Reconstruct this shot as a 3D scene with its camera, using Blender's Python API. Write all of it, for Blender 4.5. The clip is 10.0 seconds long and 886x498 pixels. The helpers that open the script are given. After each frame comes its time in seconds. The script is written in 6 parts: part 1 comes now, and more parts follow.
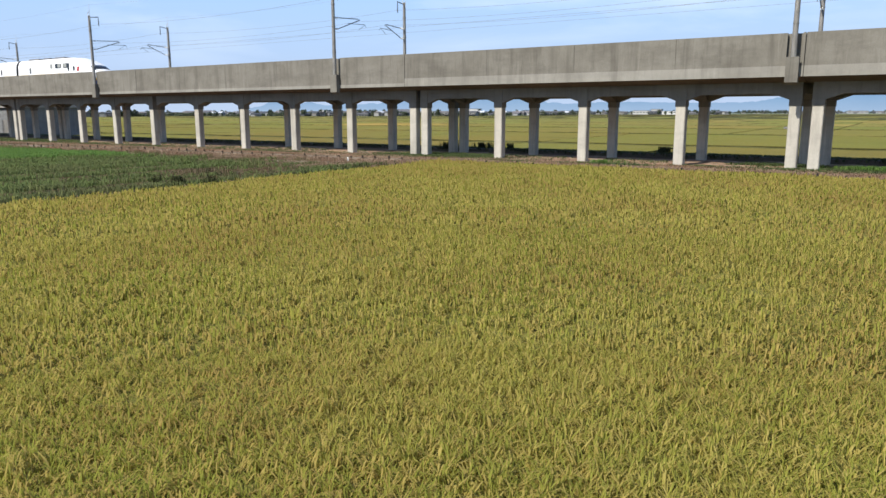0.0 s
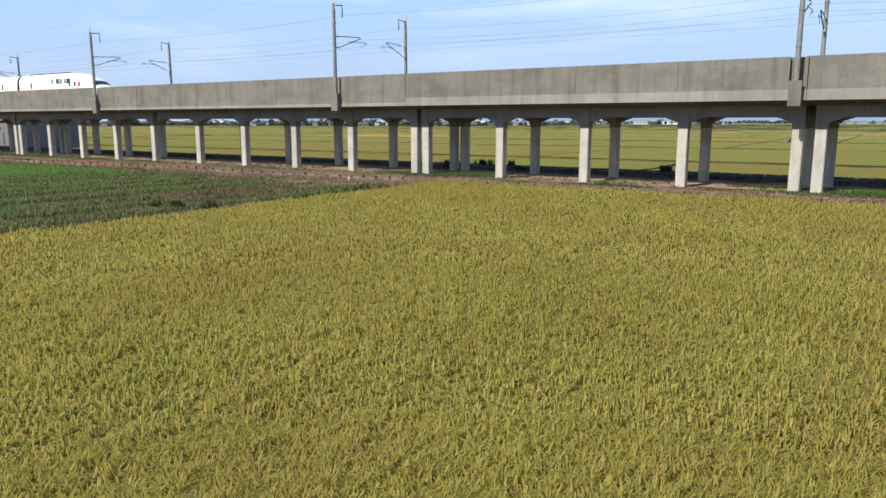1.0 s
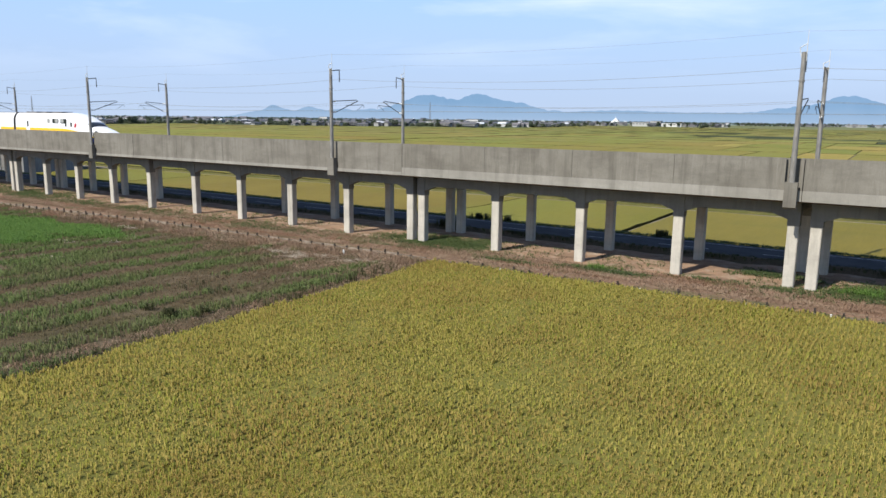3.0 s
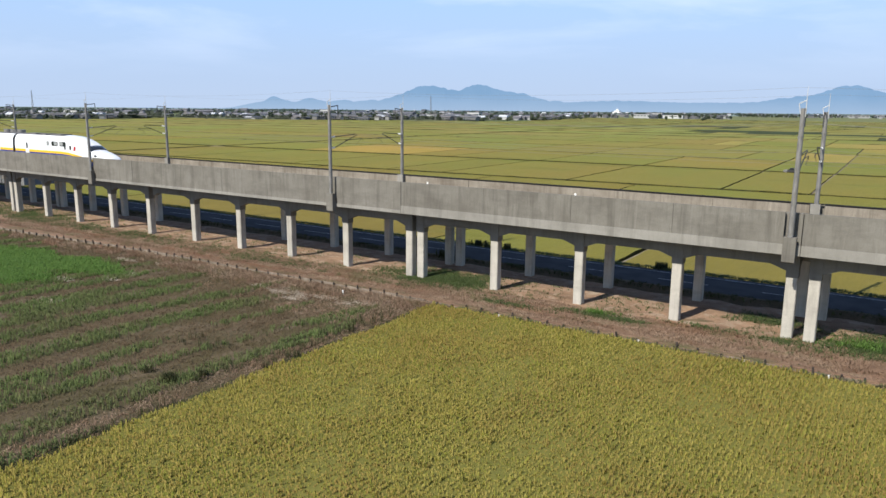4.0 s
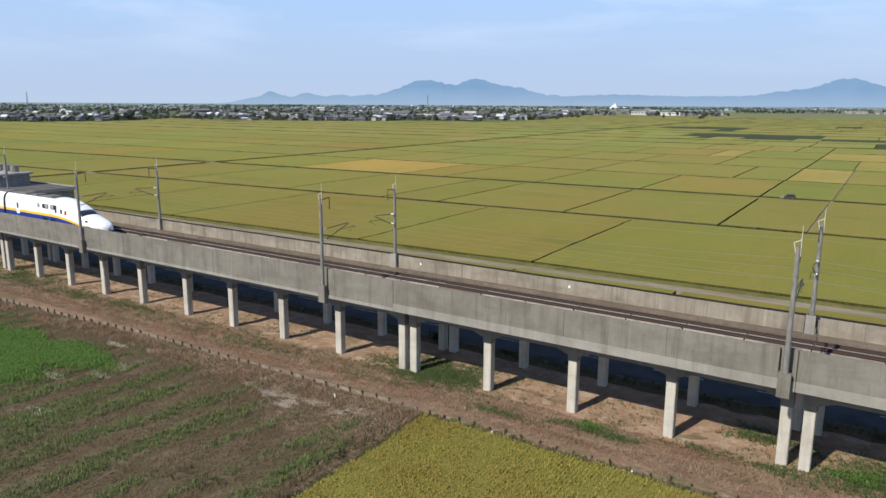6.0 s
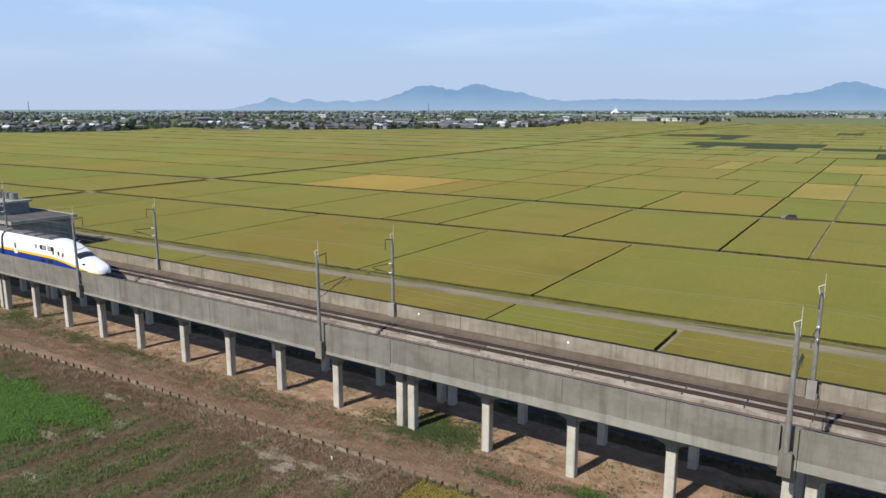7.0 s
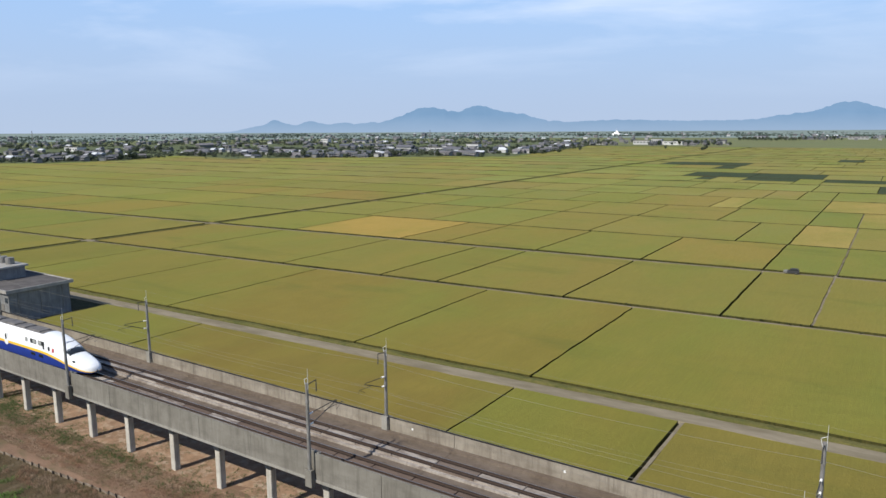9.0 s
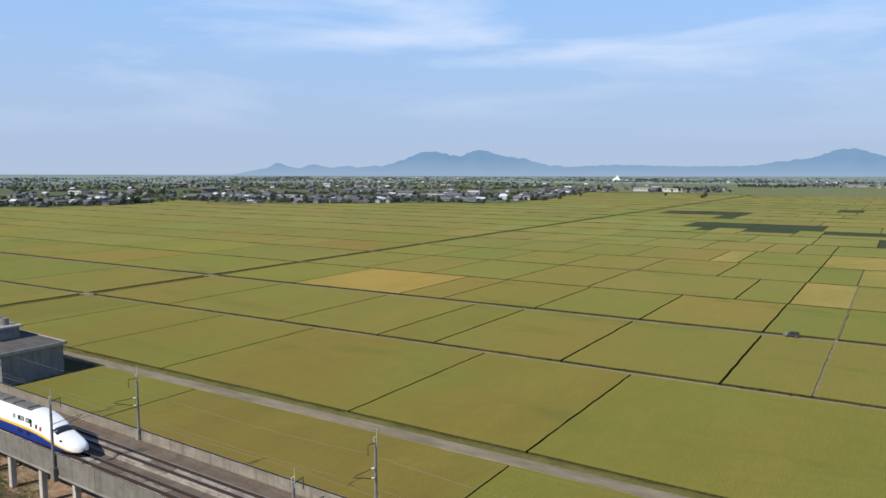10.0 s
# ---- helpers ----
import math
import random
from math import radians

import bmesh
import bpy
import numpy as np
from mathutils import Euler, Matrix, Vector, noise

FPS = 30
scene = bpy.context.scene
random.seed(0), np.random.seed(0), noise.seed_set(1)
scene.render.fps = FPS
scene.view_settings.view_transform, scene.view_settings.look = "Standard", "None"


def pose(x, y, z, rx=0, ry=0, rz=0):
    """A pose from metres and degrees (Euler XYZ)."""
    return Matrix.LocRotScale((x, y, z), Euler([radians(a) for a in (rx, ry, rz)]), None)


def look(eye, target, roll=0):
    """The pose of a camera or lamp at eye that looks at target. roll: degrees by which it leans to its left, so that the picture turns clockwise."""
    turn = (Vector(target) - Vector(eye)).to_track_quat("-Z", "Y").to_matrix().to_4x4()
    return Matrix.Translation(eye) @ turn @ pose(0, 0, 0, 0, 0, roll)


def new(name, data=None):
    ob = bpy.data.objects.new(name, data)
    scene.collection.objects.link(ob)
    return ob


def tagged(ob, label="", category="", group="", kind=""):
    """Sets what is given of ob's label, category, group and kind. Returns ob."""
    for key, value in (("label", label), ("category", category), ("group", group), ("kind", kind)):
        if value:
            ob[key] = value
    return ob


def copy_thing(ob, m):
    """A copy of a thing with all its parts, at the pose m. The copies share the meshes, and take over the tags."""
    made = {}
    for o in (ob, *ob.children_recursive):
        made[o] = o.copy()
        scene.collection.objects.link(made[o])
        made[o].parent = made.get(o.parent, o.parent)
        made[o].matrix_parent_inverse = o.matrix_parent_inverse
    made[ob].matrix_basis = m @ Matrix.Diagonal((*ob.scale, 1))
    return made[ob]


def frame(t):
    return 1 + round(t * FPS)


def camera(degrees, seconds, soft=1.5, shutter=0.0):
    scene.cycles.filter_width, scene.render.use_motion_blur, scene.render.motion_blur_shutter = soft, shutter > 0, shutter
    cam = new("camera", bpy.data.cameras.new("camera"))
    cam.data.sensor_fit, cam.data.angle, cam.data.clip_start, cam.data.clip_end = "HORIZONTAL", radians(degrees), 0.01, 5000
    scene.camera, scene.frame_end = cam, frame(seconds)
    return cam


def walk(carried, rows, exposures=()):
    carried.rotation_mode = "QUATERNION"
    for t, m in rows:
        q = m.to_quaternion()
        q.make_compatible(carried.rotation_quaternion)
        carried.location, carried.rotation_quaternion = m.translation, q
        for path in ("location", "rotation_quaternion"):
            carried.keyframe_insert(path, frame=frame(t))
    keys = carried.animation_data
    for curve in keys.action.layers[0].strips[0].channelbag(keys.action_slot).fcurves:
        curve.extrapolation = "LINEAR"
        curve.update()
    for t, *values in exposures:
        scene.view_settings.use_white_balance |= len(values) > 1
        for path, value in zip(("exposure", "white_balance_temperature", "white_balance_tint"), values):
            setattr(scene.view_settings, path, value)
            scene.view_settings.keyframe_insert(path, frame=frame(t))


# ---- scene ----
cam = camera(63.0, 10.0)
PATH = [
    (0, (0.159, 0.513, 4.545), (-0.924, 2.153, 4.173), -0.1),
    (0.5, (0.058, 0.678, 4.772), (-1.028, 2.321, 4.426), -0.1),
    (1, (-0.185, 0.94, 5.532), (-1.271, 2.583, 5.184), 0.0),
    (1.5, (-0.234, 1.248, 6.731), (-1.324, 2.89, 6.388), 0.2),
    (2, (-0.38, 1.499, 8.48), (-1.466, 3.145, 8.142), 0.6),
    (3.5, (-0.883, 2.608, 14.871), (-1.963, 4.251, 14.501), 0.6),
    (4, (-1.054, 3.015, 17.191), (-2.134, 4.653, 16.807), 0.5),
    (4.5, (-1.277, 3.597, 19.675), (-2.355, 5.229, 19.256), 0.4),
    (5, (-1.399, 4.186, 22.113), (-2.479, 5.815, 21.69), 0.4),
    (5.5, (-1.8, 4.805, 24.544), (-2.875, 6.44, 24.13), 0.4),
    (7, (-2.637, 6.979, 31.944), (-3.716, 8.617, 31.553), -0.0),
    (7.5, (-2.893, 7.784, 34.511), (-3.974, 9.421, 34.12), -0.2),
    (8, (-3.055, 8.51, 37.01), (-4.137, 10.146, 36.62), -0.4),
    (8.5, (-3.374, 9.518, 39.383), (-4.46, 11.155, 39.008), -0.4),
    (9, (-3.621, 10.343, 41.965), (-4.711, 11.985, 41.627), -0.3),
    (9.5, (-3.656, 10.923, 44.411), (-4.751, 12.572, 44.123), -0.2),
    (10, (-3.456, 11.866, 46.957), (-4.558, 13.52, 46.735), 0.1),
]
walk(cam, [(t, look(eye, target, roll)) for t, eye, target, roll in PATH], exposures=[(0, 0.31), (2, 0.33), (3.5, 0.30), (5.5, 0.22), (7.5, 0.15), (9, 0.11), (10, 0.02)])

# ---------------------------------------------------------------- world and sun
SUN_DIR = Vector((-0.245, -0.97, 0.90)).normalized()
SUN_EL = math.asin(SUN_DIR.z)
SUN_ROT = math.atan2(SUN_DIR.x, SUN_DIR.y)
sun_data = bpy.data.lights.new("sun", "SUN")
sun_data.energy, sun_data.angle, sun_data.color = 5.0, radians(0.55), (1.0, 0.95, 0.85)
sun = new("sun", sun_data)
sun.matrix_world = look(SUN_DIR * 400, (0, 0, 0))

world = bpy.data.worlds.new("sky")
scene.world = world
world.use_nodes = True
wt = world.node_tree
wt.nodes.clear()


def wnode(kind, **kw):
    n = wt.nodes.new(kind)
    for k, v in kw.items():
        n.inputs[k].default_value = v
    return n


w_out = wt.nodes.new("ShaderNodeOutputWorld")
w_bg = wnode("ShaderNodeBackground", Strength=0.105)
w_sky = wt.nodes.new("ShaderNodeTexSky")
w_sky.sky_type = "NISHITA"
w_sky.sun_disc = False
w_sky.sun_elevation, w_sky.sun_rotation = SUN_EL, SUN_ROT
w_sky.air_density, w_sky.dust_density, w_sky.ozone_density = 1.0, 2.0, 1.2
w_co = wt.nodes.new("ShaderNodeTexCoord")
w_sep = wt.nodes.new("ShaderNodeSeparateXYZ")
wt.links.new(w_co.outputs["Generated"], w_sep.inputs[0])
# long thin streaks of high cloud
w_map = wt.nodes.new("ShaderNodeMapping")
w_map.inputs["Scale"].default_value = (1.6, 1.6, 9.0)
w_map.inputs["Rotation"].default_value = (0.015, 0.03, 0.3)
w_noise = wnode("ShaderNodeTexNoise", Scale=1.7, Detail=7.0, Roughness=0.55, Distortion=0.4)
wt.links.new(w_co.outputs["Generated"], w_map.inputs[0])
wt.links.new(w_map.outputs[0], w_noise.inputs["Vector"])
w_ramp = wt.nodes.new("ShaderNodeMapRange")
w_ramp.inputs["From Min"].default_value, w_ramp.inputs["From Max"].default_value = 0.46, 0.74
w_ramp.inputs["To Max"].default_value = 0.75
wt.links.new(w_noise.outputs["Fac"], w_ramp.inputs["Value"])
w_mix = wt.nodes.new("ShaderNodeMix")
w_mix.data_type = "RGBA"
w_mix.inputs["B"].default_value = (7.2, 8.1, 9.8, 1)
w_low = wt.nodes.new("ShaderNodeMapRange")
w_low.inputs["From Min"].default_value, w_low.inputs["From Max"].default_value = 0.03, 0.15
wt.links.new(w_sep.outputs["Z"], w_low.inputs["Value"])
w_mul = wt.nodes.new("ShaderNodeMath")
w_mul.operation = "MULTIPLY"
wt.links.new(w_ramp.outputs[0], w_mul.inputs[0])
wt.links.new(w_low.outputs[0], w_mul.inputs[1])
wt.links.new(w_mul.outputs[0], w_mix.inputs["Factor"])
# hazy air low over the plain
w_haze = wt.nodes.new("ShaderNodeMapRange")
w_haze.inputs["From Min"].default_value, w_haze.inputs["From Max"].default_value = 0.0, 0.20
w_haze.inputs["To Min"].default_value, w_haze.inputs["To Max"].default_value = 1.0, 0.0
wt.links.new(w_sep.outputs["Z"], w_haze.inputs["Value"])
w_mix2 = wt.nodes.new("ShaderNodeMix")
w_mix2.data_type = "RGBA"
w_mix2.inputs["B"].default_value = (4.2, 5.2, 6.9, 1)
w_high = wt.nodes.new("ShaderNodeMix")
w_high.data_type = "RGBA"
w_high.inputs["Factor"].default_value = 0.72
w_high.inputs["B"].default_value = (3.6, 6.1, 10.4, 1)
wt.links.new(w_sky.outputs[0], w_high.inputs["A"])
wt.links.new(w_high.outputs["Result"], w_mix2.inputs["A"])
wt.links.new(w_haze.outputs[0], w_mix2.inputs["Factor"])
wt.links.new(w_mix2.outputs["Result"], w_mix.inputs["A"])
# the sky deepens towards the zenith
w_zen = wt.nodes.new("ShaderNodeMapRange")
w_zen.interpolation_type = "SMOOTHSTEP"
w_zen.inputs["From Min"].default_value, w_zen.inputs["From Max"].default_value = 0.20, 0.62
w_zen.inputs["To Max"].default_value = 0.92
wt.links.new(w_sep.outputs["Z"], w_zen.inputs["Value"])
w_mix3 = wt.nodes.new("ShaderNodeMix")
w_mix3.data_type = "RGBA"
w_mix3.inputs["B"].default_value = (0.85, 1.5, 3.3, 1)
wt.links.new(w_zen.outputs[0], w_mix3.inputs["Factor"])
wt.links.new(w_mix.outputs["Result"], w_mix3.inputs["A"])
wt.links.new(w_mix3.outputs["Result"], w_bg.inputs["Color"])
wt.links.new(w_bg.outputs[0], w_out.inputs[0])


# ---------------------------------------------------------------- materials
def material(name, base, rough=0.85, metal=0.0, spec=0.14):
    m = bpy.data.materials.new(name)
    m.use_nodes = True
    b = m.node_tree.nodes["Principled BSDF"]
    b.inputs["Base Color"].default_value = (*base, 1)
    b.inputs["Roughness"].default_value, b.inputs["Metallic"].default_value = rough, metal
    b.inputs["Specular IOR Level"].default_value = spec
    return m


class Nodes:
    """Short writing for node trees."""

    def __init__(self, mat):
        self.t = mat.node_tree
        self.b = self.t.nodes["Principled BSDF"]

    def n(self, kind):
        return self.t.nodes.new(kind)

    def link(self, a, b):
        self.t.links.new(a, b)

    def pos(self, scale=(1, 1, 1), rot=(0, 0, 0), loc=(0, 0, 0)):
        g, m = self.n("ShaderNodeNewGeometry"), self.n("ShaderNodeMapping")
        m.inputs["Scale"].default_value, m.inputs["Rotation"].default_value = scale, rot
        m.inputs["Location"].default_value = loc
        self.link(g.outputs["Position"], m.inputs[0])
        return m.outputs[0]

    def slant(self, degrees, scale=(1, 1, 1), loc=(0, 0, 0)):
        """The position turned about z first, then scaled: for strips that run askew."""
        m, turned = self.n("ShaderNodeMapping"), self.pos(rot=(0, 0, radians(degrees)))
        m.inputs["Scale"].default_value, m.inputs["Location"].default_value = scale, loc
        self.link(turned, m.inputs[0])
        return m.outputs[0]

    def noise(self, vec, scale, detail=4.0, rough=0.55, distort=0.0):
        x = self.n("ShaderNodeTexNoise")
        x.inputs["Scale"].default_value, x.inputs["Detail"].default_value = scale, detail
        x.inputs["Roughness"].default_value, x.inputs["Distortion"].default_value = rough, distort
        self.link(vec, x.inputs["Vector"])
        return x.outputs["Fac"]

    def span(self, value, a, b, lo=0.0, hi=1.0):
        r = self.n("ShaderNodeMapRange")
        for k, v in (("From Min", a), ("From Max", b), ("To Min", lo), ("To Max", hi)):
            r.inputs[k].default_value = v
        self.link(value, r.inputs["Value"])
        return r.outputs[0]

    def mix(self, fac, a, b, mode="MIX"):
        x = self.n("ShaderNodeMix")
        x.data_type, x.blend_type = "RGBA", mode
        for key, v in (("Factor", fac), ("A", a), ("B", b)):
            if isinstance(v, (int, float)):
                x.inputs[key].default_value = v
            elif isinstance(v, tuple):
                x.inputs[key].default_value = (*v, 1)
            else:
                self.link(v, x.inputs[key])
        return x.outputs["Result"]

    def bump(self, height, strength=0.3, dist=0.02):
        x = self.n("ShaderNodeBump")
        x.inputs["Strength"].default_value, x.inputs["Distance"].default_value = strength, dist
        self.link(height, x.inputs["Height"])
        self.link(x.outputs[0], self.b.inputs["Normal"])

    def colour(self, sock):
        self.link(sock, self.b.inputs["Base Color"])

    def thin(self, share):
        """Leaves let some light through."""
        t, mx = self.n("ShaderNodeBsdfTranslucent"), self.n("ShaderNodeMixShader")
        src = self.b.inputs["Base Color"].links[0].from_socket
        self.link(src, t.inputs["Color"])
        mx.inputs[0].default_value = share
        self.link(self.b.outputs[0], mx.inputs[1])
        self.link(t.outputs[0], mx.inputs[2])
        self.link(mx.outputs[0], self.t.nodes["Material Output"].inputs[0])

    def random(self):
        return self.n("ShaderNodeObjectInfo").outputs["Random"]

    def island(self):
        return self.n("ShaderNodeNewGeometry").outputs["Random Per Island"]


def concrete(name, a, b, dark, streak=0.6):
    m = material(name, a, 0.88)
    k = Nodes(m)
    blotch = k.noise(k.pos(), 0.35, 6.0, 0.6)
    c = k.mix(k.span(blotch, 0.35, 0.65), a, b)
    runs = k.noise(k.pos((1.0, 1.0, 0.07)), 1.3, 5.0, 0.65)
    c = k.mix(k.span(runs, 0.50, 0.72, 0.0, streak), c, dark)
    thin = k.noise(k.pos((1.0, 1.0, 0.13), loc=(3, 11, 2)), 3.4, 5.0, 0.72)
    c = k.mix(k.span(thin, 0.52, 0.70, 0.0, streak * 0.60), c, dark)
    pale = k.noise(k.pos((1.0, 1.0, 0.06), loc=(7, 3, 0)), 2.6, 4.0, 0.65)
    c = k.mix(k.span(pale, 0.63, 0.74, 0.0, 0.50), c, tuple(min(1, v * 1.4) for v in b))
    grime = k.noise(k.pos((0.25, 1.0, 0.7), loc=(5, 1, 9)), 0.9, 7.0, 0.68)
    c = k.mix(k.span(grime, 0.48, 0.68, 0.0, streak * 0.7), c, dark)
    fine = k.noise(k.pos(), 14.0, 4.0)
    c = k.mix(k.span(fine, 0.3, 0.7, 0.0, 0.22), c, dark)
    k.colour(c)
    k.bump(fine, 0.25, 0.01)
    return m


M_WALL = concrete("weathered_concrete", (0.172, 0.160, 0.137), (0.228, 0.215, 0.187), (0.088, 0.080, 0.068), 0.62)
M_FARPANEL = concrete("stained_pale_concrete", (0.235, 0.205, 0.163), (0.33, 0.296, 0.243), (0.115, 0.095, 0.075), 0.75)
M_BAND = concrete("pale_concrete", (0.245, 0.233, 0.206), (0.315, 0.300, 0.268), (0.14, 0.131, 0.114), 0.5)
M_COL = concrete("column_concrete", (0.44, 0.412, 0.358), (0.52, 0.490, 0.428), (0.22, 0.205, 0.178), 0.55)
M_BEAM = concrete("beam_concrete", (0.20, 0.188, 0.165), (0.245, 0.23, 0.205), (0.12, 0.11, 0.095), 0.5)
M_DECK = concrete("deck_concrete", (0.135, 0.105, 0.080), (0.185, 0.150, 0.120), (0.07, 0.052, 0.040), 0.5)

M_BED = concrete("pale_track_bed", (0.30, 0.265, 0.23), (0.42, 0.385, 0.345), (0.12, 0.088, 0.070), 0.75)
M_SLAB = material("track_slab_concrete", (0.3, 0.27, 0.24), 0.9)
k = Nodes(M_SLAB)
c = k.mix(k.span(k.random(), 0.72, 1.0), (0.145, 0.106, 0.083), (0.40, 0.36, 0.32))
c = k.mix(k.span(k.noise(k.pos((0.5, 1.5, 1)), 1.1, 6.0), 0.44, 0.62, 0, 0.75), c, (0.105, 0.075, 0.06))
k.colour(c)
k.bump(k.noise(k.pos(), 20.0), 0.2, 0.01)

M_PALESLAB = material("pale_track_slab_concrete", (0.4, 0.37, 0.34), 0.9)
k = Nodes(M_PALESLAB)
c = k.mix(k.span(k.random(), 0.15, 0.75), (0.165, 0.128, 0.103), (0.34, 0.298, 0.258))
k.colour(k.mix(k.span(k.noise(k.pos((0.5, 1.5, 1)), 1.1, 6.0), 0.48, 0.66, 0, 0.7), c, (0.13, 0.098, 0.08)))
k.bump(k.noise(k.pos(), 20.0), 0.2, 0.01)

M_RUST = material("rusty_fastening_strip", (0.11, 0.065, 0.045), 0.9)
k = Nodes(M_RUST)
k.colour(k.mix(k.span(k.noise(k.pos((4, 1, 1)), 1.5, 5.0), 0.35, 0.65), (0.018, 0.013, 0.011), (0.048, 0.033, 0.025)))
M_RAIL = material("rusty_rail_steel", (0.06, 0.043, 0.035), 0.6, 0.2)
M_HEAD = material("bright_rail_head", (0.42, 0.40, 0.38), 0.28, 0.9)
M_STEEL = material("galvanised_steel", (0.36, 0.36, 0.35), 0.6, 0.35)
k = Nodes(M_STEEL)
k.colour(k.mix(k.span(k.noise(k.pos((2, 2, 0.5)), 2.5, 5.0), 0.35, 0.65), (0.185, 0.175, 0.16), (0.28, 0.27, 0.255)))
M_ROD = material("pale_galvanised_rod", (0.55, 0.55, 0.53), 0.5, 0.2)
M_DARK = material("dark_steel", (0.05, 0.05, 0.052), 0.6, 0.2)
M_WIRE = material("weathered_wire", (0.20, 0.195, 0.17), 0.6, 0.3)
M_PORCELAIN = material("white_porcelain", (0.8, 0.8, 0.78), 0.25)

M_ASPH = material("asphalt", (0.055, 0.056, 0.06), 1.0, spec=0.02)
k = Nodes(M_ASPH)
c = k.mix(k.span(k.noise(k.pos(), 0.4, 5.0), 0.35, 0.65), (0.056, 0.056, 0.058), (0.078, 0.077, 0.078))
k.colour(c)
k.bump(k.noise(k.pos(), 60.0), 0.3, 0.005)
M_PAINT = material("white_road_paint", (0.6, 0.6, 0.59), 0.7)
k = Nodes(M_PAINT)
k.colour(k.mix(k.span(k.noise(k.pos(), 2.0, 6.0), 0.40, 0.62), (0.42, 0.42, 0.42), (0.13, 0.132, 0.135)))

M_GRAVEL = material("gravel_track", (0.3, 0.27, 0.23), 0.95)
k = Nodes(M_GRAVEL)
c = k.mix(k.span(k.noise(k.pos((0.3, 1, 1)), 0.5, 6.0), 0.35, 0.65), (0.165, 0.138, 0.088), (0.255, 0.215, 0.150))
c = k.mix(k.span(k.noise(k.pos(), 9.0, 3.0), 0.4, 0.7, 0, 0.3), c, (0.17, 0.15, 0.12))
k.colour(c)
k.bump(k.noise(k.pos(), 12.0), 0.4, 0.03)


def earth(name, tones, streak=(1, 1, 1), scale=0.25):
    """Soil and low growth: three tones laid over each other by drifts of two sizes."""
    m = material(name, tones[0], 0.95, spec=0.1)
    k = Nodes(m)
    c = k.mix(k.span(k.noise(k.pos(streak), scale, 6.0, 0.62, 0.3), 0.40, 0.60), tones[0], tones[1])
    c = k.mix(k.span(k.noise(k.pos(streak, loc=(31, 17, 0)), scale * 1.7, 6.0, 0.65), 0.50, 0.66), c, tones[2])
    fine = k.noise(k.pos(), 3.5, 6.0, 0.7)
    c = k.mix(k.span(fine, 0.35, 0.7, 0.0, 0.5), c, tuple(v * 0.45 for v in tones[0]))
    k.colour(c)
    k.bump(fine, 0.8, 0.12)
    return m


M_WEED = earth("weedy_soil", ((0.125, 0.092, 0.056), (0.098, 0.082, 0.044), (0.180, 0.140, 0.094)), (1.0, 0.3, 1), 0.33)
M_VERGE = earth("dry_verge", ((0.285, 0.185, 0.126), (0.210, 0.134, 0.090), (0.130, 0.122, 0.062)), (0.4, 1.0, 1), 0.30)
M_SAND = earth("sandy_soil", ((0.37, 0.242, 0.158), (0.26, 0.170, 0.112), (0.43, 0.335, 0.25)), (1, 1, 1), 0.4)
M_PLAIN = earth("distant_farmland", ((0.175, 0.190, 0.085), (0.150, 0.172, 0.080), (0.185, 0.185, 0.090)), (0.6, 1, 1), 0.02)
M_BUND = earth("ditch_bank", ((0.045, 0.046, 0.019), (0.078, 0.066, 0.034), (0.036, 0.046, 0.016)), (1, 1, 1), 0.5)

M_BANKGRASS = earth("bank_grass", ((0.105, 0.105, 0.034), (0.145, 0.130, 0.046), (0.070, 0.080, 0.026)), (0.5, 1, 1), 0.5)
M_YARD = earth("village_gardens", ((0.080, 0.100, 0.052), (0.130, 0.150, 0.070), (0.170, 0.185, 0.080)), (1, 1, 1), 0.06)
M_LEAF = material("rice_leaf", (0.18, 0.2, 0.05), 0.85, spec=0.08)
k = Nodes(M_LEAF)
c = k.mix(k.island(), (0.322, 0.305, 0.062), (0.408, 0.384, 0.086))
c = k.mix(k.span(k.noise(k.pos(), 0.16, 4.0), 0.42, 0.62), c, (0.308, 0.325, 0.058))
k.colour(c)
k.thin(0.44)
M_EAR = material("rice_ear", (0.42, 0.33, 0.11), 0.9, spec=0.06)
k = Nodes(M_EAR)
c = k.mix(k.island(), (0.425, 0.352, 0.096), (0.495, 0.412, 0.122))
c = k.mix(k.span(k.noise(k.pos(loc=(9, 4, 0)), 0.13, 4.0), 0.42, 0.60, 0, 0.80), c, (0.400, 0.284, 0.092))
k.colour(c)
k.thin(0.41)
# filler under the ears: shade among the stems put into its dark tone
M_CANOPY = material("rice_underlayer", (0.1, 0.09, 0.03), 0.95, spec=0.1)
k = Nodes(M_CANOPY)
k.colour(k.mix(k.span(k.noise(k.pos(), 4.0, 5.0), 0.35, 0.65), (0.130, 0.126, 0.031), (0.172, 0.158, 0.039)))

# the far fields: ripe rice, each field with a tone of its own
M_FIELD = material("ripe_rice_canopy", (0.22, 0.2, 0.05), 0.9, spec=0.12)
k = Nodes(M_FIELD)
tone = k.n("ShaderNodeObjectInfo").outputs["Color"]
c = k.mix(k.span(k.noise(k.pos((1, 0.35, 1)), 0.06, 6.0, 0.65), 0.38, 0.66, 0, 0.50), tone, (0.262, 0.204, 0.044))
c = k.mix(k.span(k.noise(k.pos((0.8, 0.5, 1), loc=(40, 9, 0)), 0.03, 4.0), 0.46, 0.66, 0, 0.60), c, (0.180, 0.205, 0.036))
rows = k.noise(k.pos((3.3, 0.25, 1)), 1.0, 2.0)
c = k.mix(k.span(rows, 0.35, 0.7, 0, 0.22), c, (0.115, 0.10, 0.018))
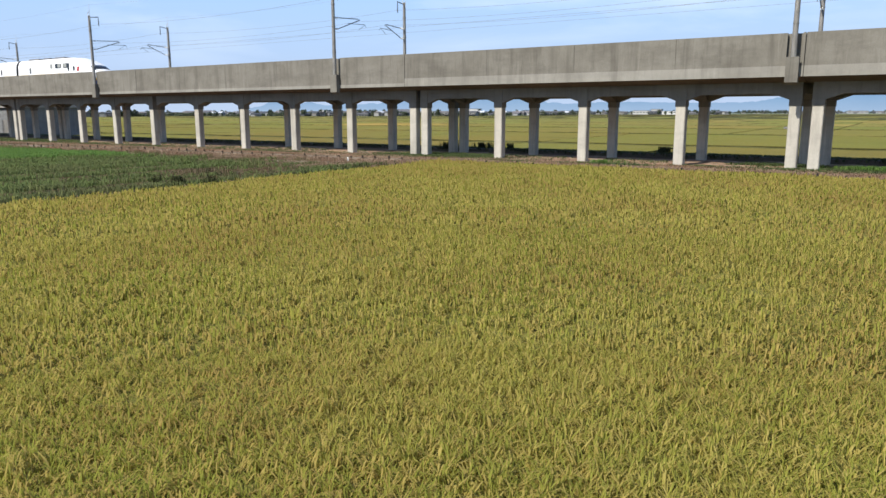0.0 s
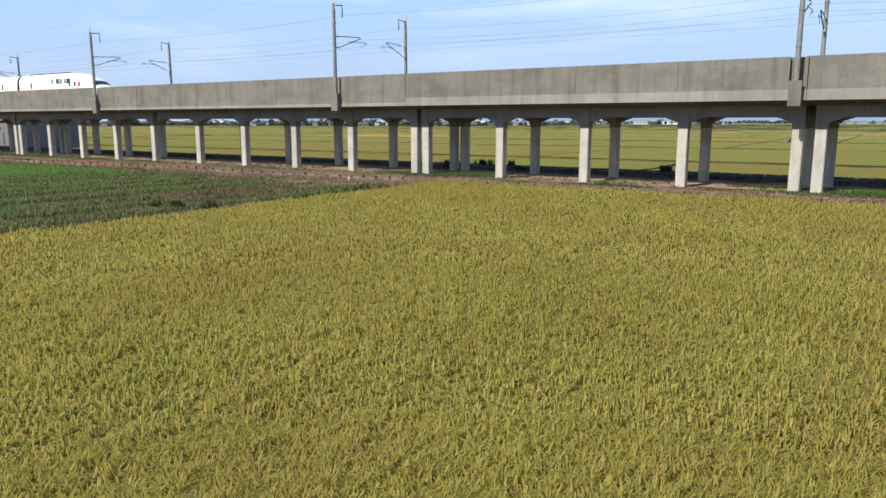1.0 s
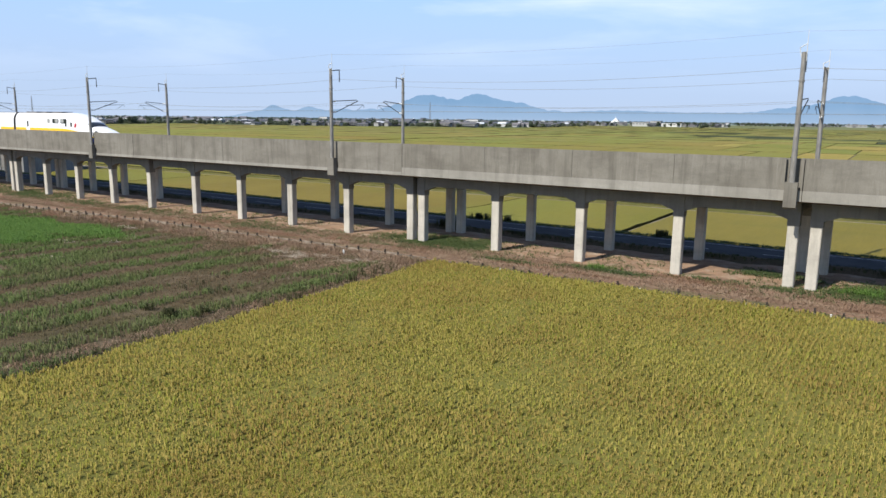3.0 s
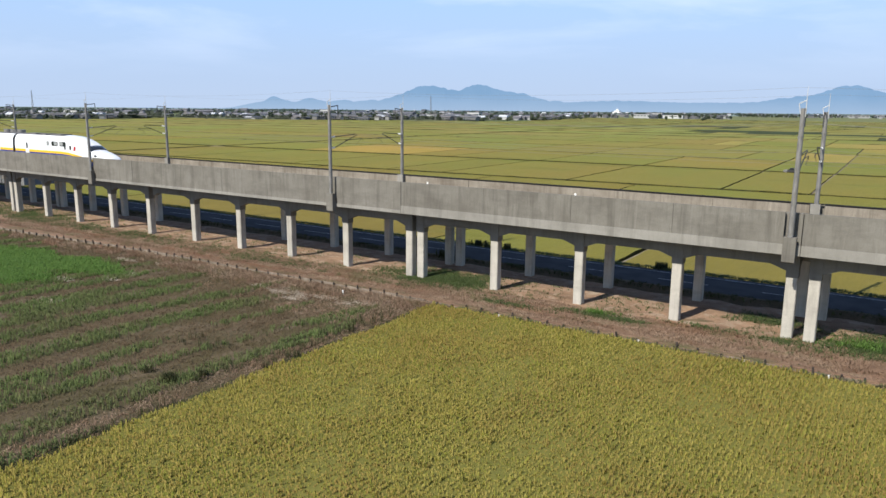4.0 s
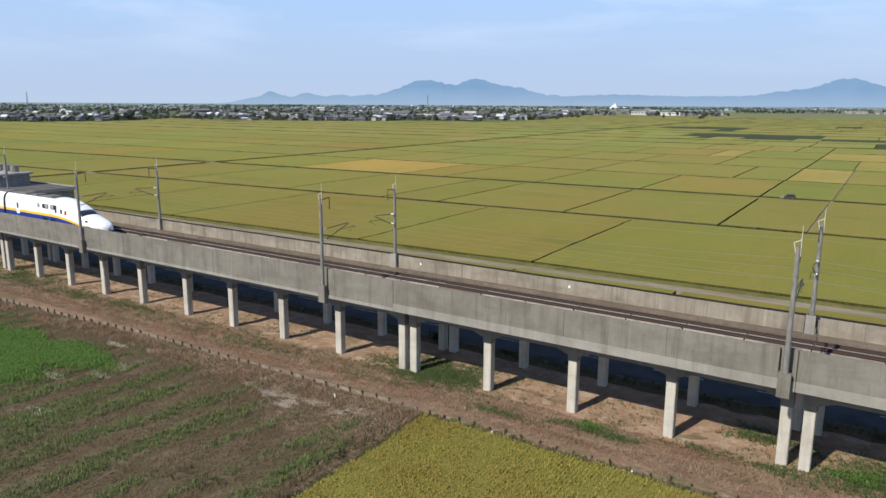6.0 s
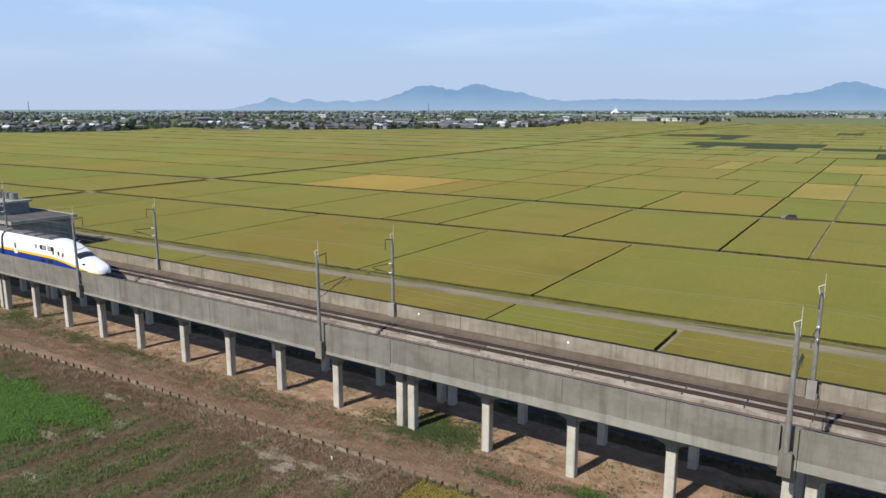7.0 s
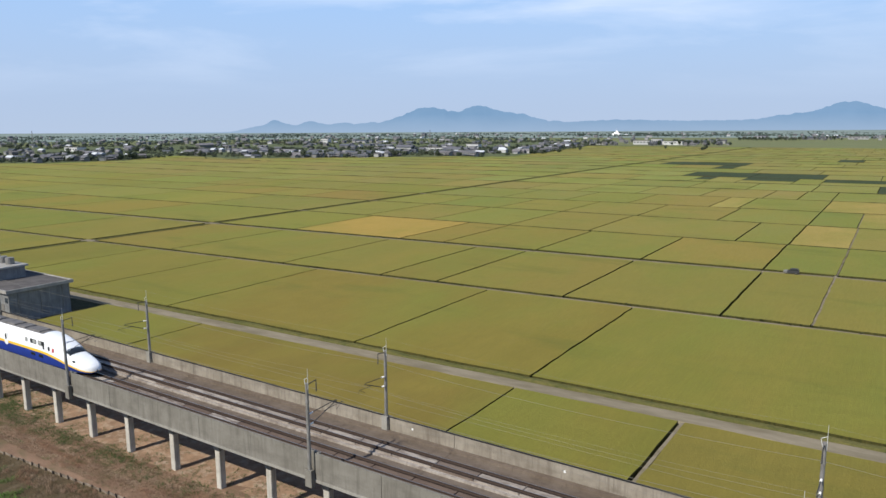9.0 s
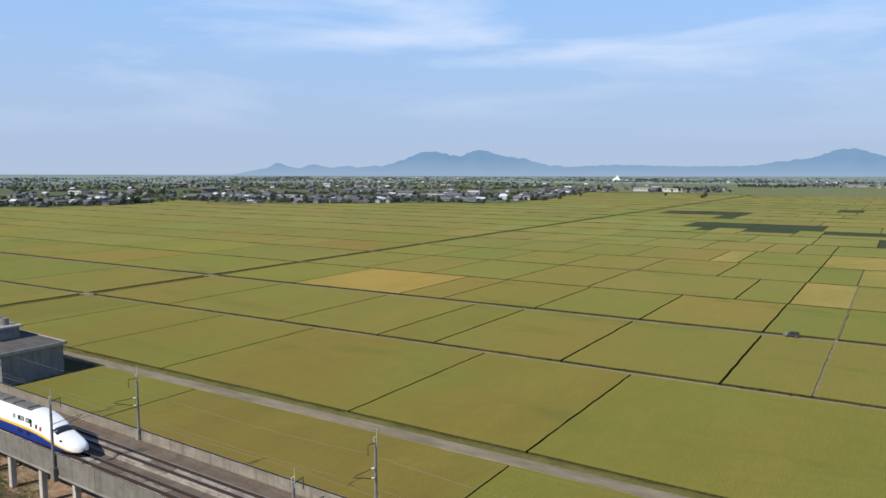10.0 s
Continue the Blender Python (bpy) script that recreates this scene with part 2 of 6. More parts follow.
fine = k.noise(k.pos(), 3.0, 5.0, 0.7)
c = k.mix(k.span(fine, 0.42, 0.72, 0, 0.42), c, (0.115, 0.105, 0.022))
c = k.mix(k.span(k.noise(k.pos((0.3, 1.0, 1), loc=(3, 70, 0)), 0.045, 5.0, 0.7), 0.57, 0.72, 0, 0.55), c, (0.090, 0.112, 0.022))
k.colour(c)
k.bump(fine, 0.7, 0.2)

# crop sides: stem colour darkened, the shade between the stems put into it
M_STEM = material("shaded_rice_stems", (0.06, 0.058, 0.02), 0.95, spec=0.05)
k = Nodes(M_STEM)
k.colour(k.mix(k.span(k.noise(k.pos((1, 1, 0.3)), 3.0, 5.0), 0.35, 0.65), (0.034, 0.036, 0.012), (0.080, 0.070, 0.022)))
M_BEAN = earth("bean_leaves", ((0.046, 0.062, 0.028), (0.058, 0.075, 0.033), (0.040, 0.052, 0.025)), (1, 1, 1), 0.08)
M_GRASS = material("green_grass", (0.08, 0.16, 0.03), 0.7, spec=0.2)
k = Nodes(M_GRASS)
k.colour(k.mix(k.island(), (0.095, 0.190, 0.038), (0.172, 0.285, 0.070)))
k.thin(0.35)
M_HAY = material("dry_grass", (0.25, 0.16, 0.1), 0.8, spec=0.15)
k = Nodes(M_HAY)
c = k.mix(k.island(), (0.285, 0.196, 0.132), (0.42, 0.308, 0.218))
c = k.mix(k.span(k.noise(k.pos((0.35, 1, 1), loc=(1, 6, 0)), 0.28, 5.0, 0.6), 0.50, 0.62, 0, 0.75), c, (0.315, 0.172, 0.108))
c = k.mix(k.span(k.noise(k.pos((0.3, 1.2, 1), loc=(14, 3, 0)), 0.6, 5.0, 0.65), 0.51, 0.64, 0, 0.7), c, (0.44, 0.345, 0.245))
c = k.mix(k.span(k.noise(k.pos((0.5, 1, 1)), 0.55, 5.0, 0.65), 0.46, 0.60, 0, 0.7), c, (0.240, 0.152, 0.100))
k.colour(k.mix(k.span(k.noise(k.pos((0.6, 1, 1), loc=(8, 2, 0)), 0.4, 5.0, 0.65), 0.56, 0.66, 0, 0.7), c, (0.11, 0.13, 0.045)))
k.thin(0.3)
M_WEEDS = material("green_weeds", (0.1, 0.12, 0.04), 0.8, spec=0.15)
k = Nodes(M_WEEDS)
c = k.mix(k.island(), (0.128, 0.174, 0.058), (0.162, 0.208, 0.072))
k.colour(k.mix(k.span(k.noise(k.pos(loc=(4, 4, 0)), 0.12, 5.0, 0.6), 0.46, 0.64, 0, 0.6), c, (0.162, 0.156, 0.072)))
k.thin(0.33)
M_DRYWEED = material("withered_weeds", (0.17, 0.12, 0.08), 0.85, spec=0.1)
k = Nodes(M_DRYWEED)
c = k.mix(k.island(), (0.146, 0.104, 0.062), (0.196, 0.142, 0.088))
c = k.mix(k.span(k.noise(k.pos((1, 0.4, 1), loc=(2, 9, 0)), 0.22, 5.0, 0.6), 0.46, 0.64, 0, 0.7), c, (0.118, 0.112, 0.050))
k.colour(k.mix(k.span(k.noise(k.pos((1, 0.5, 1), loc=(31, 17, 0)), 0.35, 6.0, 0.65), 0.60, 0.70, 0, 0.8), c, (0.34, 0.275, 0.215)))
k.thin(0.3)
M_CLUMP = material("dark_weed_leaves", (0.05, 0.06, 0.02), 0.8, spec=0.15)
k = Nodes(M_CLUMP)
k.colour(k.mix(k.island(), (0.038, 0.048, 0.018), (0.090, 0.090, 0.040)))
k.thin(0.25)
M_STRAW = material("pale_straw", (0.4, 0.34, 0.26), 0.85, spec=0.1)
k = Nodes(M_STRAW)
k.colour(k.mix(k.island(), (0.40, 0.335, 0.26), (0.62, 0.54, 0.44)))
k.thin(0.25)
M_TURF = material("coarse_turf", (0.06, 0.1, 0.03), 0.7, spec=0.2)
k = Nodes(M_TURF)
k.colour(k.mix(k.island(), (0.066, 0.100, 0.034), (0.120, 0.158, 0.058)))
k.thin(0.3)


def plain(name, base, rough=0.6, metal=0.0, vary=0.25, scale=0.8):
    m = material(name, base, rough, metal)
    k = Nodes(m)
    k.colour(k.mix(k.span(k.noise(k.pos(), scale, 5.0), 0.35, 0.65), base, tuple(v * (1 - vary) for v in base)))
    return m


def varied(name, a, b, rough=0.7):
    m = material(name, a, rough)
    k = Nodes(m)
    c = k.mix(k.random(), a, b)
    k.colour(k.mix(k.span(k.noise(k.pos(), 0.8, 4.0), 0.4, 0.7, 0, 0.3), c, tuple(v * 0.5 for v in a)))
    return m


M_WHITE = plain("white_train_paint", (0.80, 0.81, 0.82), 0.25, vary=0.06)
M_YELLOW = plain("yellow_train_paint", (0.85, 0.52, 0.04), 0.3, vary=0.06)
M_BLUE = plain("blue_train_paint", (0.025, 0.05, 0.27), 0.3, vary=0.1)
M_ROOF = plain("grey_train_roof", (0.17, 0.16, 0.155), 0.7, vary=0.35)
M_GLASS = material("dark_window_glass", (0.02, 0.024, 0.028), 0.08, spec=0.6)
M_BLIND = material("grey_window_blind", (0.30, 0.31, 0.30), 0.4)
M_RUBBER = material("black_rubber", (0.02, 0.02, 0.02), 0.8)
M_RED = plain("red_paint", (0.5, 0.04, 0.05), 0.4)
M_HUTW = concrete("hut_plaster", (0.19, 0.195, 0.20), (0.25, 0.255, 0.255), (0.10, 0.10, 0.10), 0.6)
M_HUTR = plain("grey_roof_membrane", (0.12, 0.11, 0.105), 0.9, vary=0.35, scale=0.4)
M_HUTE = plain("pale_roof_edge", (0.36, 0.345, 0.32), 0.8)
M_HOUSE = varied("house_wall", (0.36, 0.36, 0.35), (0.10, 0.096, 0.094), 0.9)
M_TILE = varied("house_roof_tiles", (0.085, 0.095, 0.11), (0.165, 0.155, 0.155), 0.85)
M_PANE = material("house_window", (0.04, 0.05, 0.06), 0.15, spec=0.5)
M_HALLW = varied("hall_wall", (0.62, 0.62, 0.61), (0.22, 0.22, 0.22), 0.8)
M_LIME = plain("white_wall", (0.80, 0.80, 0.78), 0.7, vary=0.08)
M_TREE = varied("tree_leaves", (0.040, 0.055, 0.036), (0.070, 0.085, 0.055), 0.8)
M_FARWALL = material("far_house_walls", (0.5, 0.5, 0.48), 0.8)
k = Nodes(M_FARWALL)
k.colour(k.mix(k.span(k.island(), 0.62, 1.0), (0.15, 0.15, 0.15), (0.50, 0.50, 0.50)))
M_FARROOF = material("far_house_roofs", (0.12, 0.12, 0.13), 0.6)
k = Nodes(M_FARROOF)
c = k.mix(k.span(k.island(), 0.0, 0.8), (0.075, 0.085, 0.105), (0.19, 0.18, 0.185))
k.colour(k.mix(k.span(k.island(), 0.82, 0.90), c, (0.52, 0.54, 0.57)))
# leaf green shifted lighter and bluer, with distance haze put into the base
M_WOOD = varied("hazy_far_wood_leaves", (0.052, 0.078, 0.062), (0.080, 0.105, 0.085), 0.9)
M_BARK = plain("tree_bark", (0.09, 0.07, 0.05), 0.9)
M_POST = plain("dark_timber_stake", (0.055, 0.045, 0.04), 0.9)
M_STONE = plain("weathered_board", (0.270, 0.222, 0.175), 0.9, vary=0.5, scale=1.5)

# haze painted as blue emission, paler towards the foot of the range
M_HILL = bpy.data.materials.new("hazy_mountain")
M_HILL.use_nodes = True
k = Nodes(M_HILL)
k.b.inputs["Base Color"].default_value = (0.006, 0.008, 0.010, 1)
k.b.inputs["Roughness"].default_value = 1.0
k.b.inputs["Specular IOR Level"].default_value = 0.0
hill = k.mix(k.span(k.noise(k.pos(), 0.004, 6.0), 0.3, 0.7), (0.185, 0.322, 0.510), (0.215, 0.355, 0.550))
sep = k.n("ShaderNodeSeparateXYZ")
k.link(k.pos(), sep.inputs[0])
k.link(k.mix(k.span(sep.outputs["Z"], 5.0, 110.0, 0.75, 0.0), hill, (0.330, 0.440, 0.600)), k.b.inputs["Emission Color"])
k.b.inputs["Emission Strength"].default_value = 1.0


# ---------------------------------------------------------------- building helpers
def box(bm, x0, x1, y0, y1, z0, z1):
    v = [bm.verts.new((x, y, z)) for z in (z0, z1) for y in (y0, y1) for x in (x0, x1)]
    for f in ((0, 2, 3, 1), (4, 5, 7, 6), (0, 1, 5, 4), (2, 6, 7, 3), (0, 4, 6, 2), (1, 3, 7, 5)):
        bm.faces.new([v[i] for i in f])


def prism(bm, outline, x0, x1, axis="x"):
    """An outline of (a, b) pairs drawn out along an axis: (y, z) along x, (x, z) along y, (x, y) along z."""
    put = {"x": lambda s, a, b: (s, a, b), "y": lambda s, a, b: (a, s, b), "z": lambda s, a, b: (a, b, s)}[axis]
    lo = [bm.verts.new(put(x0, a, b)) for a, b in outline]
    hi = [bm.verts.new(put(x1, a, b)) for a, b in outline]
    n = len(outline)
    for i in range(n):
        bm.faces.new((lo[i], lo[(i + 1) % n], hi[(i + 1) % n], hi[i]))
    bm.faces.new(lo[::-1])
    bm.faces.new(hi)
    bmesh.ops.recalc_face_normals(bm, faces=bm.faces)


def tube(bm, p0, p1, r0, r1=None, sides=8):
    p0, p1 = Vector(p0), Vector(p1)
    q = (p1 - p0).to_track_quat("Z", "Y")
    r1 = r0 if r1 is None else r1
    rings = []
    for p, r in ((p0, r0), (p1, r1)):
        rings.append([bm.verts.new(p + q @ Vector((r * math.cos(a), r * math.sin(a), 0))) for a in (2 * math.pi * i / sides for i in range(sides))])
    for i in range(sides):
        j = (i + 1) % sides
        bm.faces.new((rings[0][i], rings[0][j], rings[1][j], rings[1][i]))
    bm.faces.new(rings[0][::-1])
    bm.faces.new(rings[1])


def sweep(bm, pts, r, sides=6):
    """One round cable along points that run mostly in x."""
    rings = [[bm.verts.new((x, y + r * math.cos(2 * math.pi * i / sides), z + r * math.sin(2 * math.pi * i / sides))) for i in range(sides)] for x, y, z in pts]
    for p, q in zip(rings, rings[1:]):
        for i in range(sides):
            bm.faces.new((p[i], p[(i + 1) % sides], q[(i + 1) % sides], q[i]))
    bm.faces.new(rings[0][::-1])
    bm.faces.new(rings[-1])
    bmesh.ops.recalc_face_normals(bm, faces=bm.faces)


def mesh_of(name, bm, mat):
    me = bpy.data.meshes.new(name)
    bm.to_mesh(me)
    bm.free()
    me.materials.append(mat)
    return me


def part(name, bm, mat, parent, label="", at=None):
    ob = new(name, bm if isinstance(bm, bpy.types.Mesh) else mesh_of(name, bm, mat))
    ob.parent = parent
    if at is not None:
        ob.location = at
    return tagged(ob, label)


def thing(name, label, category, group="", kind="", at=(0, 0, 0)):
    ob = new(name)
    ob.location = at
    ob.empty_display_size = 0.2
    return tagged(ob, label, category, group, kind)


def solo(name, bm, mat, label, category, group="", kind=""):
    ob = new(name, mesh_of(name, bm, mat))
    return tagged(ob, label, category, group, kind)


def sheet(bm, x0, x1, y0, y1, z, nx, ny, rough=0.0, seed=0.0, ragged=0.0):
    """A ground sheet with a little relief and, if wanted, a ragged outline."""
    g = []
    for j in range(ny + 1):
        row = []
        for i in range(nx + 1):
            x, y = x0 + (x1 - x0) * i / nx, y0 + (y1 - y0) * j / ny
            h = rough * noise.noise((x * 0.35, y * 0.35, seed)) + rough * 0.5 * noise.noise((x * 1.3, y * 1.3, seed + 5))
            edge = i in (0, nx) or j in (0, ny)
            dx = ragged * noise.noise((y * 0.6, x * 0.1, seed + 9)) if i in (0, nx) else 0
            dy = ragged * noise.noise((x * 0.6, y * 0.1, seed + 11)) if j in (0, ny) else 0
            row.append(bm.verts.new((x + dx, y + dy, z + (0 if edge else h))))
        g.append(row)
    for j in range(ny):
        for i in range(nx):
            bm.faces.new((g[j][i], g[j][i + 1], g[j + 1][i + 1], g[j + 1][i]))


def stuff(name, verts, faces, mats, index, label, category):
    """One joined object from arrays."""
    me = bpy.data.meshes.new(name)
    nv, nf = len(verts), len(faces)
    me.vertices.add(nv)
    me.vertices.foreach_set("co", np.asarray(verts, np.float32).ravel())
    me.loops.add(nf * 3)
    me.loops.foreach_set("vertex_index", np.asarray(faces, np.int32).ravel())
    me.polygons.add(nf)
    me.polygons.foreach_set("loop_start", np.arange(0, nf * 3, 3, dtype=np.int32))
    for m in mats:
        me.materials.append(m)
    me.polygons.foreach_set("material_index", np.asarray(index, np.int32))
    me.update(calc_edges=True)
    ob = new(name, me)
    return tagged(ob, label, category, kind="stuff")


def blades(rng, base, z0, height, reach, width, droop, mat, lengths=2):
    """Bent blades of two, three or four lengths each: from base (n, 2), rising to height, leaning out by reach and ending droop lower."""
    n = len(base)
    az = rng.uniform(0, 2 * np.pi, n)
    d = np.stack([np.cos(az), np.sin(az)], 1)
    s = np.stack([-d[:, 1], d[:, 0]], 1)
    w = width[:, None]
    if lengths == 2:
        stations = ((0.0, 0.0, 0.9), (0.45, 1.0, 1.0))
    elif lengths == 3:
        stations = ((0.0, 0.0, 0.8), (0.22, 0.86, 1.0), (0.62, 1.0, 0.9))
    else:
        stations = ((0.0, 0.0, 0.4), (0.16, 0.88, 0.5), (0.52, 1.0, 1.0), (0.86, 1.38, 1.15))
    v = np.zeros((n, 2 * lengths + 1, 3))
    for k_, (out, up, fat) in enumerate(stations):
        mid = base + d * (reach * out)[:, None]
        v[:, 2 * k_, :2], v[:, 2 * k_ + 1, :2] = mid - s * w * 0.5 * fat, mid + s * w * 0.5 * fat
        v[:, 2 * k_, 2] = v[:, 2 * k_ + 1, 2] = z0 + (height - z0) * up if up <= 1 else height - droop * (up - 1)
    v[:, -1, :2] = base + d * reach[:, None]
    v[:, -1, 2] = height - droop
    f = []
    for k_ in range(lengths - 1):
        a = 2 * k_
        f += [[a, a + 1, a + 3], [a, a + 3, a + 2]]
    f.append([2 * lengths - 2, 2 * lengths - 1, 2 * lengths])
    f = np.array(f)
    faces = (np.arange(n) * (2 * lengths + 1))[:, None, None] + f[None]
    return v.reshape(-1, 3), faces.reshape(-1, 3), np.full(n * len(f), mat)


def join(sets):
    vs, fs, ms, off = [], [], [], 0
    for v, f, m in sets:
        vs.append(v), fs.append(f + off), ms.append(m)
        off += len(v)
    return np.concatenate(vs), np.concatenate(fs), np.concatenate(ms)


# ---------------------------------------------------------------- ground
PLAIN_Z = -1.3   # the paddies beyond the road lie lower than the viaduct's foot
bm = bmesh.new()
rows = [[bm.verts.new((-6000 + 300 * i, y, z)) for i in range(41)] for y, z in ((-3000, -0.30), (-400, -0.30), (80.6, -0.30), (81.7, PLAIN_Z - 0.34), (400, PLAIN_Z - 0.34), (1500, PLAIN_Z - 0.34), (3200, PLAIN_Z - 0.34), (6000, PLAIN_Z - 0.34))]
for p, q in zip(rows, rows[1:]):
    for i in range(40):
        bm.faces.new((p[i], p[i + 1], q[i + 1], q[i]))
solo("ground", bm, M_PLAIN, "flat farmland reaching to the horizon", "ground", kind="structure")

bm = bmesh.new()
sheet(bm, -330, -34.9, -40, 55.6, -0.02, 130, 62, 0.10, 1.0, 0.8)
solo("weedy_field", bm, M_WEED, "fallow field of brown soil with strips of low weeds", "field", kind="structure")
bm = bmesh.new()
sheet(bm, -34.9, 120, 50.5, 55.6, -0.01, 150, 6, 0.08, 3.0, 0.3)
solo("field_edge", bm, M_VERGE, "narrow strip of dry earth between rice and verge", "verge", kind="structure")
bm = bmesh.new()
sheet(bm, -330, 120, 55.2, 63.6, 0.16, 220, 14, 0.14, 3.0, 0.7)
solo("verge", bm, M_VERGE, "verge of dry reddish grass beside the viaduct", "verge", kind="structure")
bm = bmesh.new()
sheet(bm, -330, 120, 60.6, 71.8, 0.19, 220, 12, 0.12, 6.0, 1.2)
solo("bare_ground", bm, M_SAND, "bare sandy soil under the viaduct", "soil", kind="structure")

# a low ridge of earth between the columns and the road
bm = bmesh.new()
ridge_rows = []
for i in range(300):
    x = 60 - 1.3 * i
    swell = 0.10 * noise.noise((x * 0.35, 2.0, 7.0)) + 0.06 * noise.noise((x * 1.1, 5.0, 7.0))
    ridge_rows.append([bm.verts.new((x, y + 0.12 * noise.noise((x * 0.6, y, 3.0)), z + (swell if z > 0.3 else 0))) for y, z in ((69.4, 0.10), (70.3, 0.32), (71.0, 0.52), (71.5, 0.50), (71.88, -0.05))])
for p, q in zip(ridge_rows, ridge_rows[1:]):
    for i in range(4):
        bm.faces.new((p[i], p[i + 1], q[i + 1], q[i]))
bmesh.ops.recalc_face_normals(bm, faces=bm.faces)
solo("roadside_ridge", bm, M_WEED, "low weedy earth ridge between the columns and the road", "soil", kind="structure")

# ---------------------------------------------------------------- road under the far edge of the viaduct
road = thing("road", "two-lane asphalt road with white lines in the viaduct's shade", "road", kind="structure")
bm = bmesh.new()
box(bm, -700, 200, 71.9, 80.2, -0.3, 0.06)
part("asphalt", bm, M_ASPH, road)
for y in (79.3,):
    bm = bmesh.new()
    box(bm, -700, 200, y - 0.08, y + 0.08, 0.05, 0.066)
    part("edge_line", bm, M_PAINT, road)
dash = bmesh.new()
box(dash, -2.5, 2.5, -0.075, 0.075, 0.05, 0.066)
dash_mesh = mesh_of("lane_dash", dash, M_PAINT)
for i in range(30):
    part("lane_dash", dash_mesh, M_PAINT, road, at=(40 - 10 * i, 76.0, 0))

# ---------------------------------------------------------------- viaduct
Y0, Y1 = 59.0, 71.9          # outer faces
NEAR, FAR = 61.25, 68.5       # fronts of the two column rows
COL = 0.80
TOP, FARTOP, DECK, UNDER = 10.08, 9.38, 7.5, 7.02
RAIL = 8.2
POLES = [-8.3 - 43.45 * i for i in range(-2, 7)]
FPOLES = [-8.22 - 43.95 * i for i in range(-2, 7)]   # the outer side of the gentle curve
JOINTS = [98.0, 62.8, 27.6, -7.6, -42.95, -86.3, -121.9, -157.1, -192.3, -227.5, -262.7, -297.9]


def column_mesh(z1):
    bm = bmesh.new()
    c, h = 0.06, COL / 2
    oct_ = [(-h + c, -h), (h - c, -h), (h, -h + c), (h, h - c), (h - c, h), (-h + c, h), (-h, h - c), (-h, -h + c)]
    prism(bm, oct_, -0.4, z1, "z")
    return mesh_of("column", bm, M_COL)


COLUMN = column_mesh(4.97)
# column tops in the darker beam tone: the deck's shadow put into colour
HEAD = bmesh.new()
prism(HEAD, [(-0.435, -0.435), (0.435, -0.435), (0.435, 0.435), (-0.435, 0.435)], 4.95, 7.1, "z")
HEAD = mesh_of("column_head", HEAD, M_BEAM)


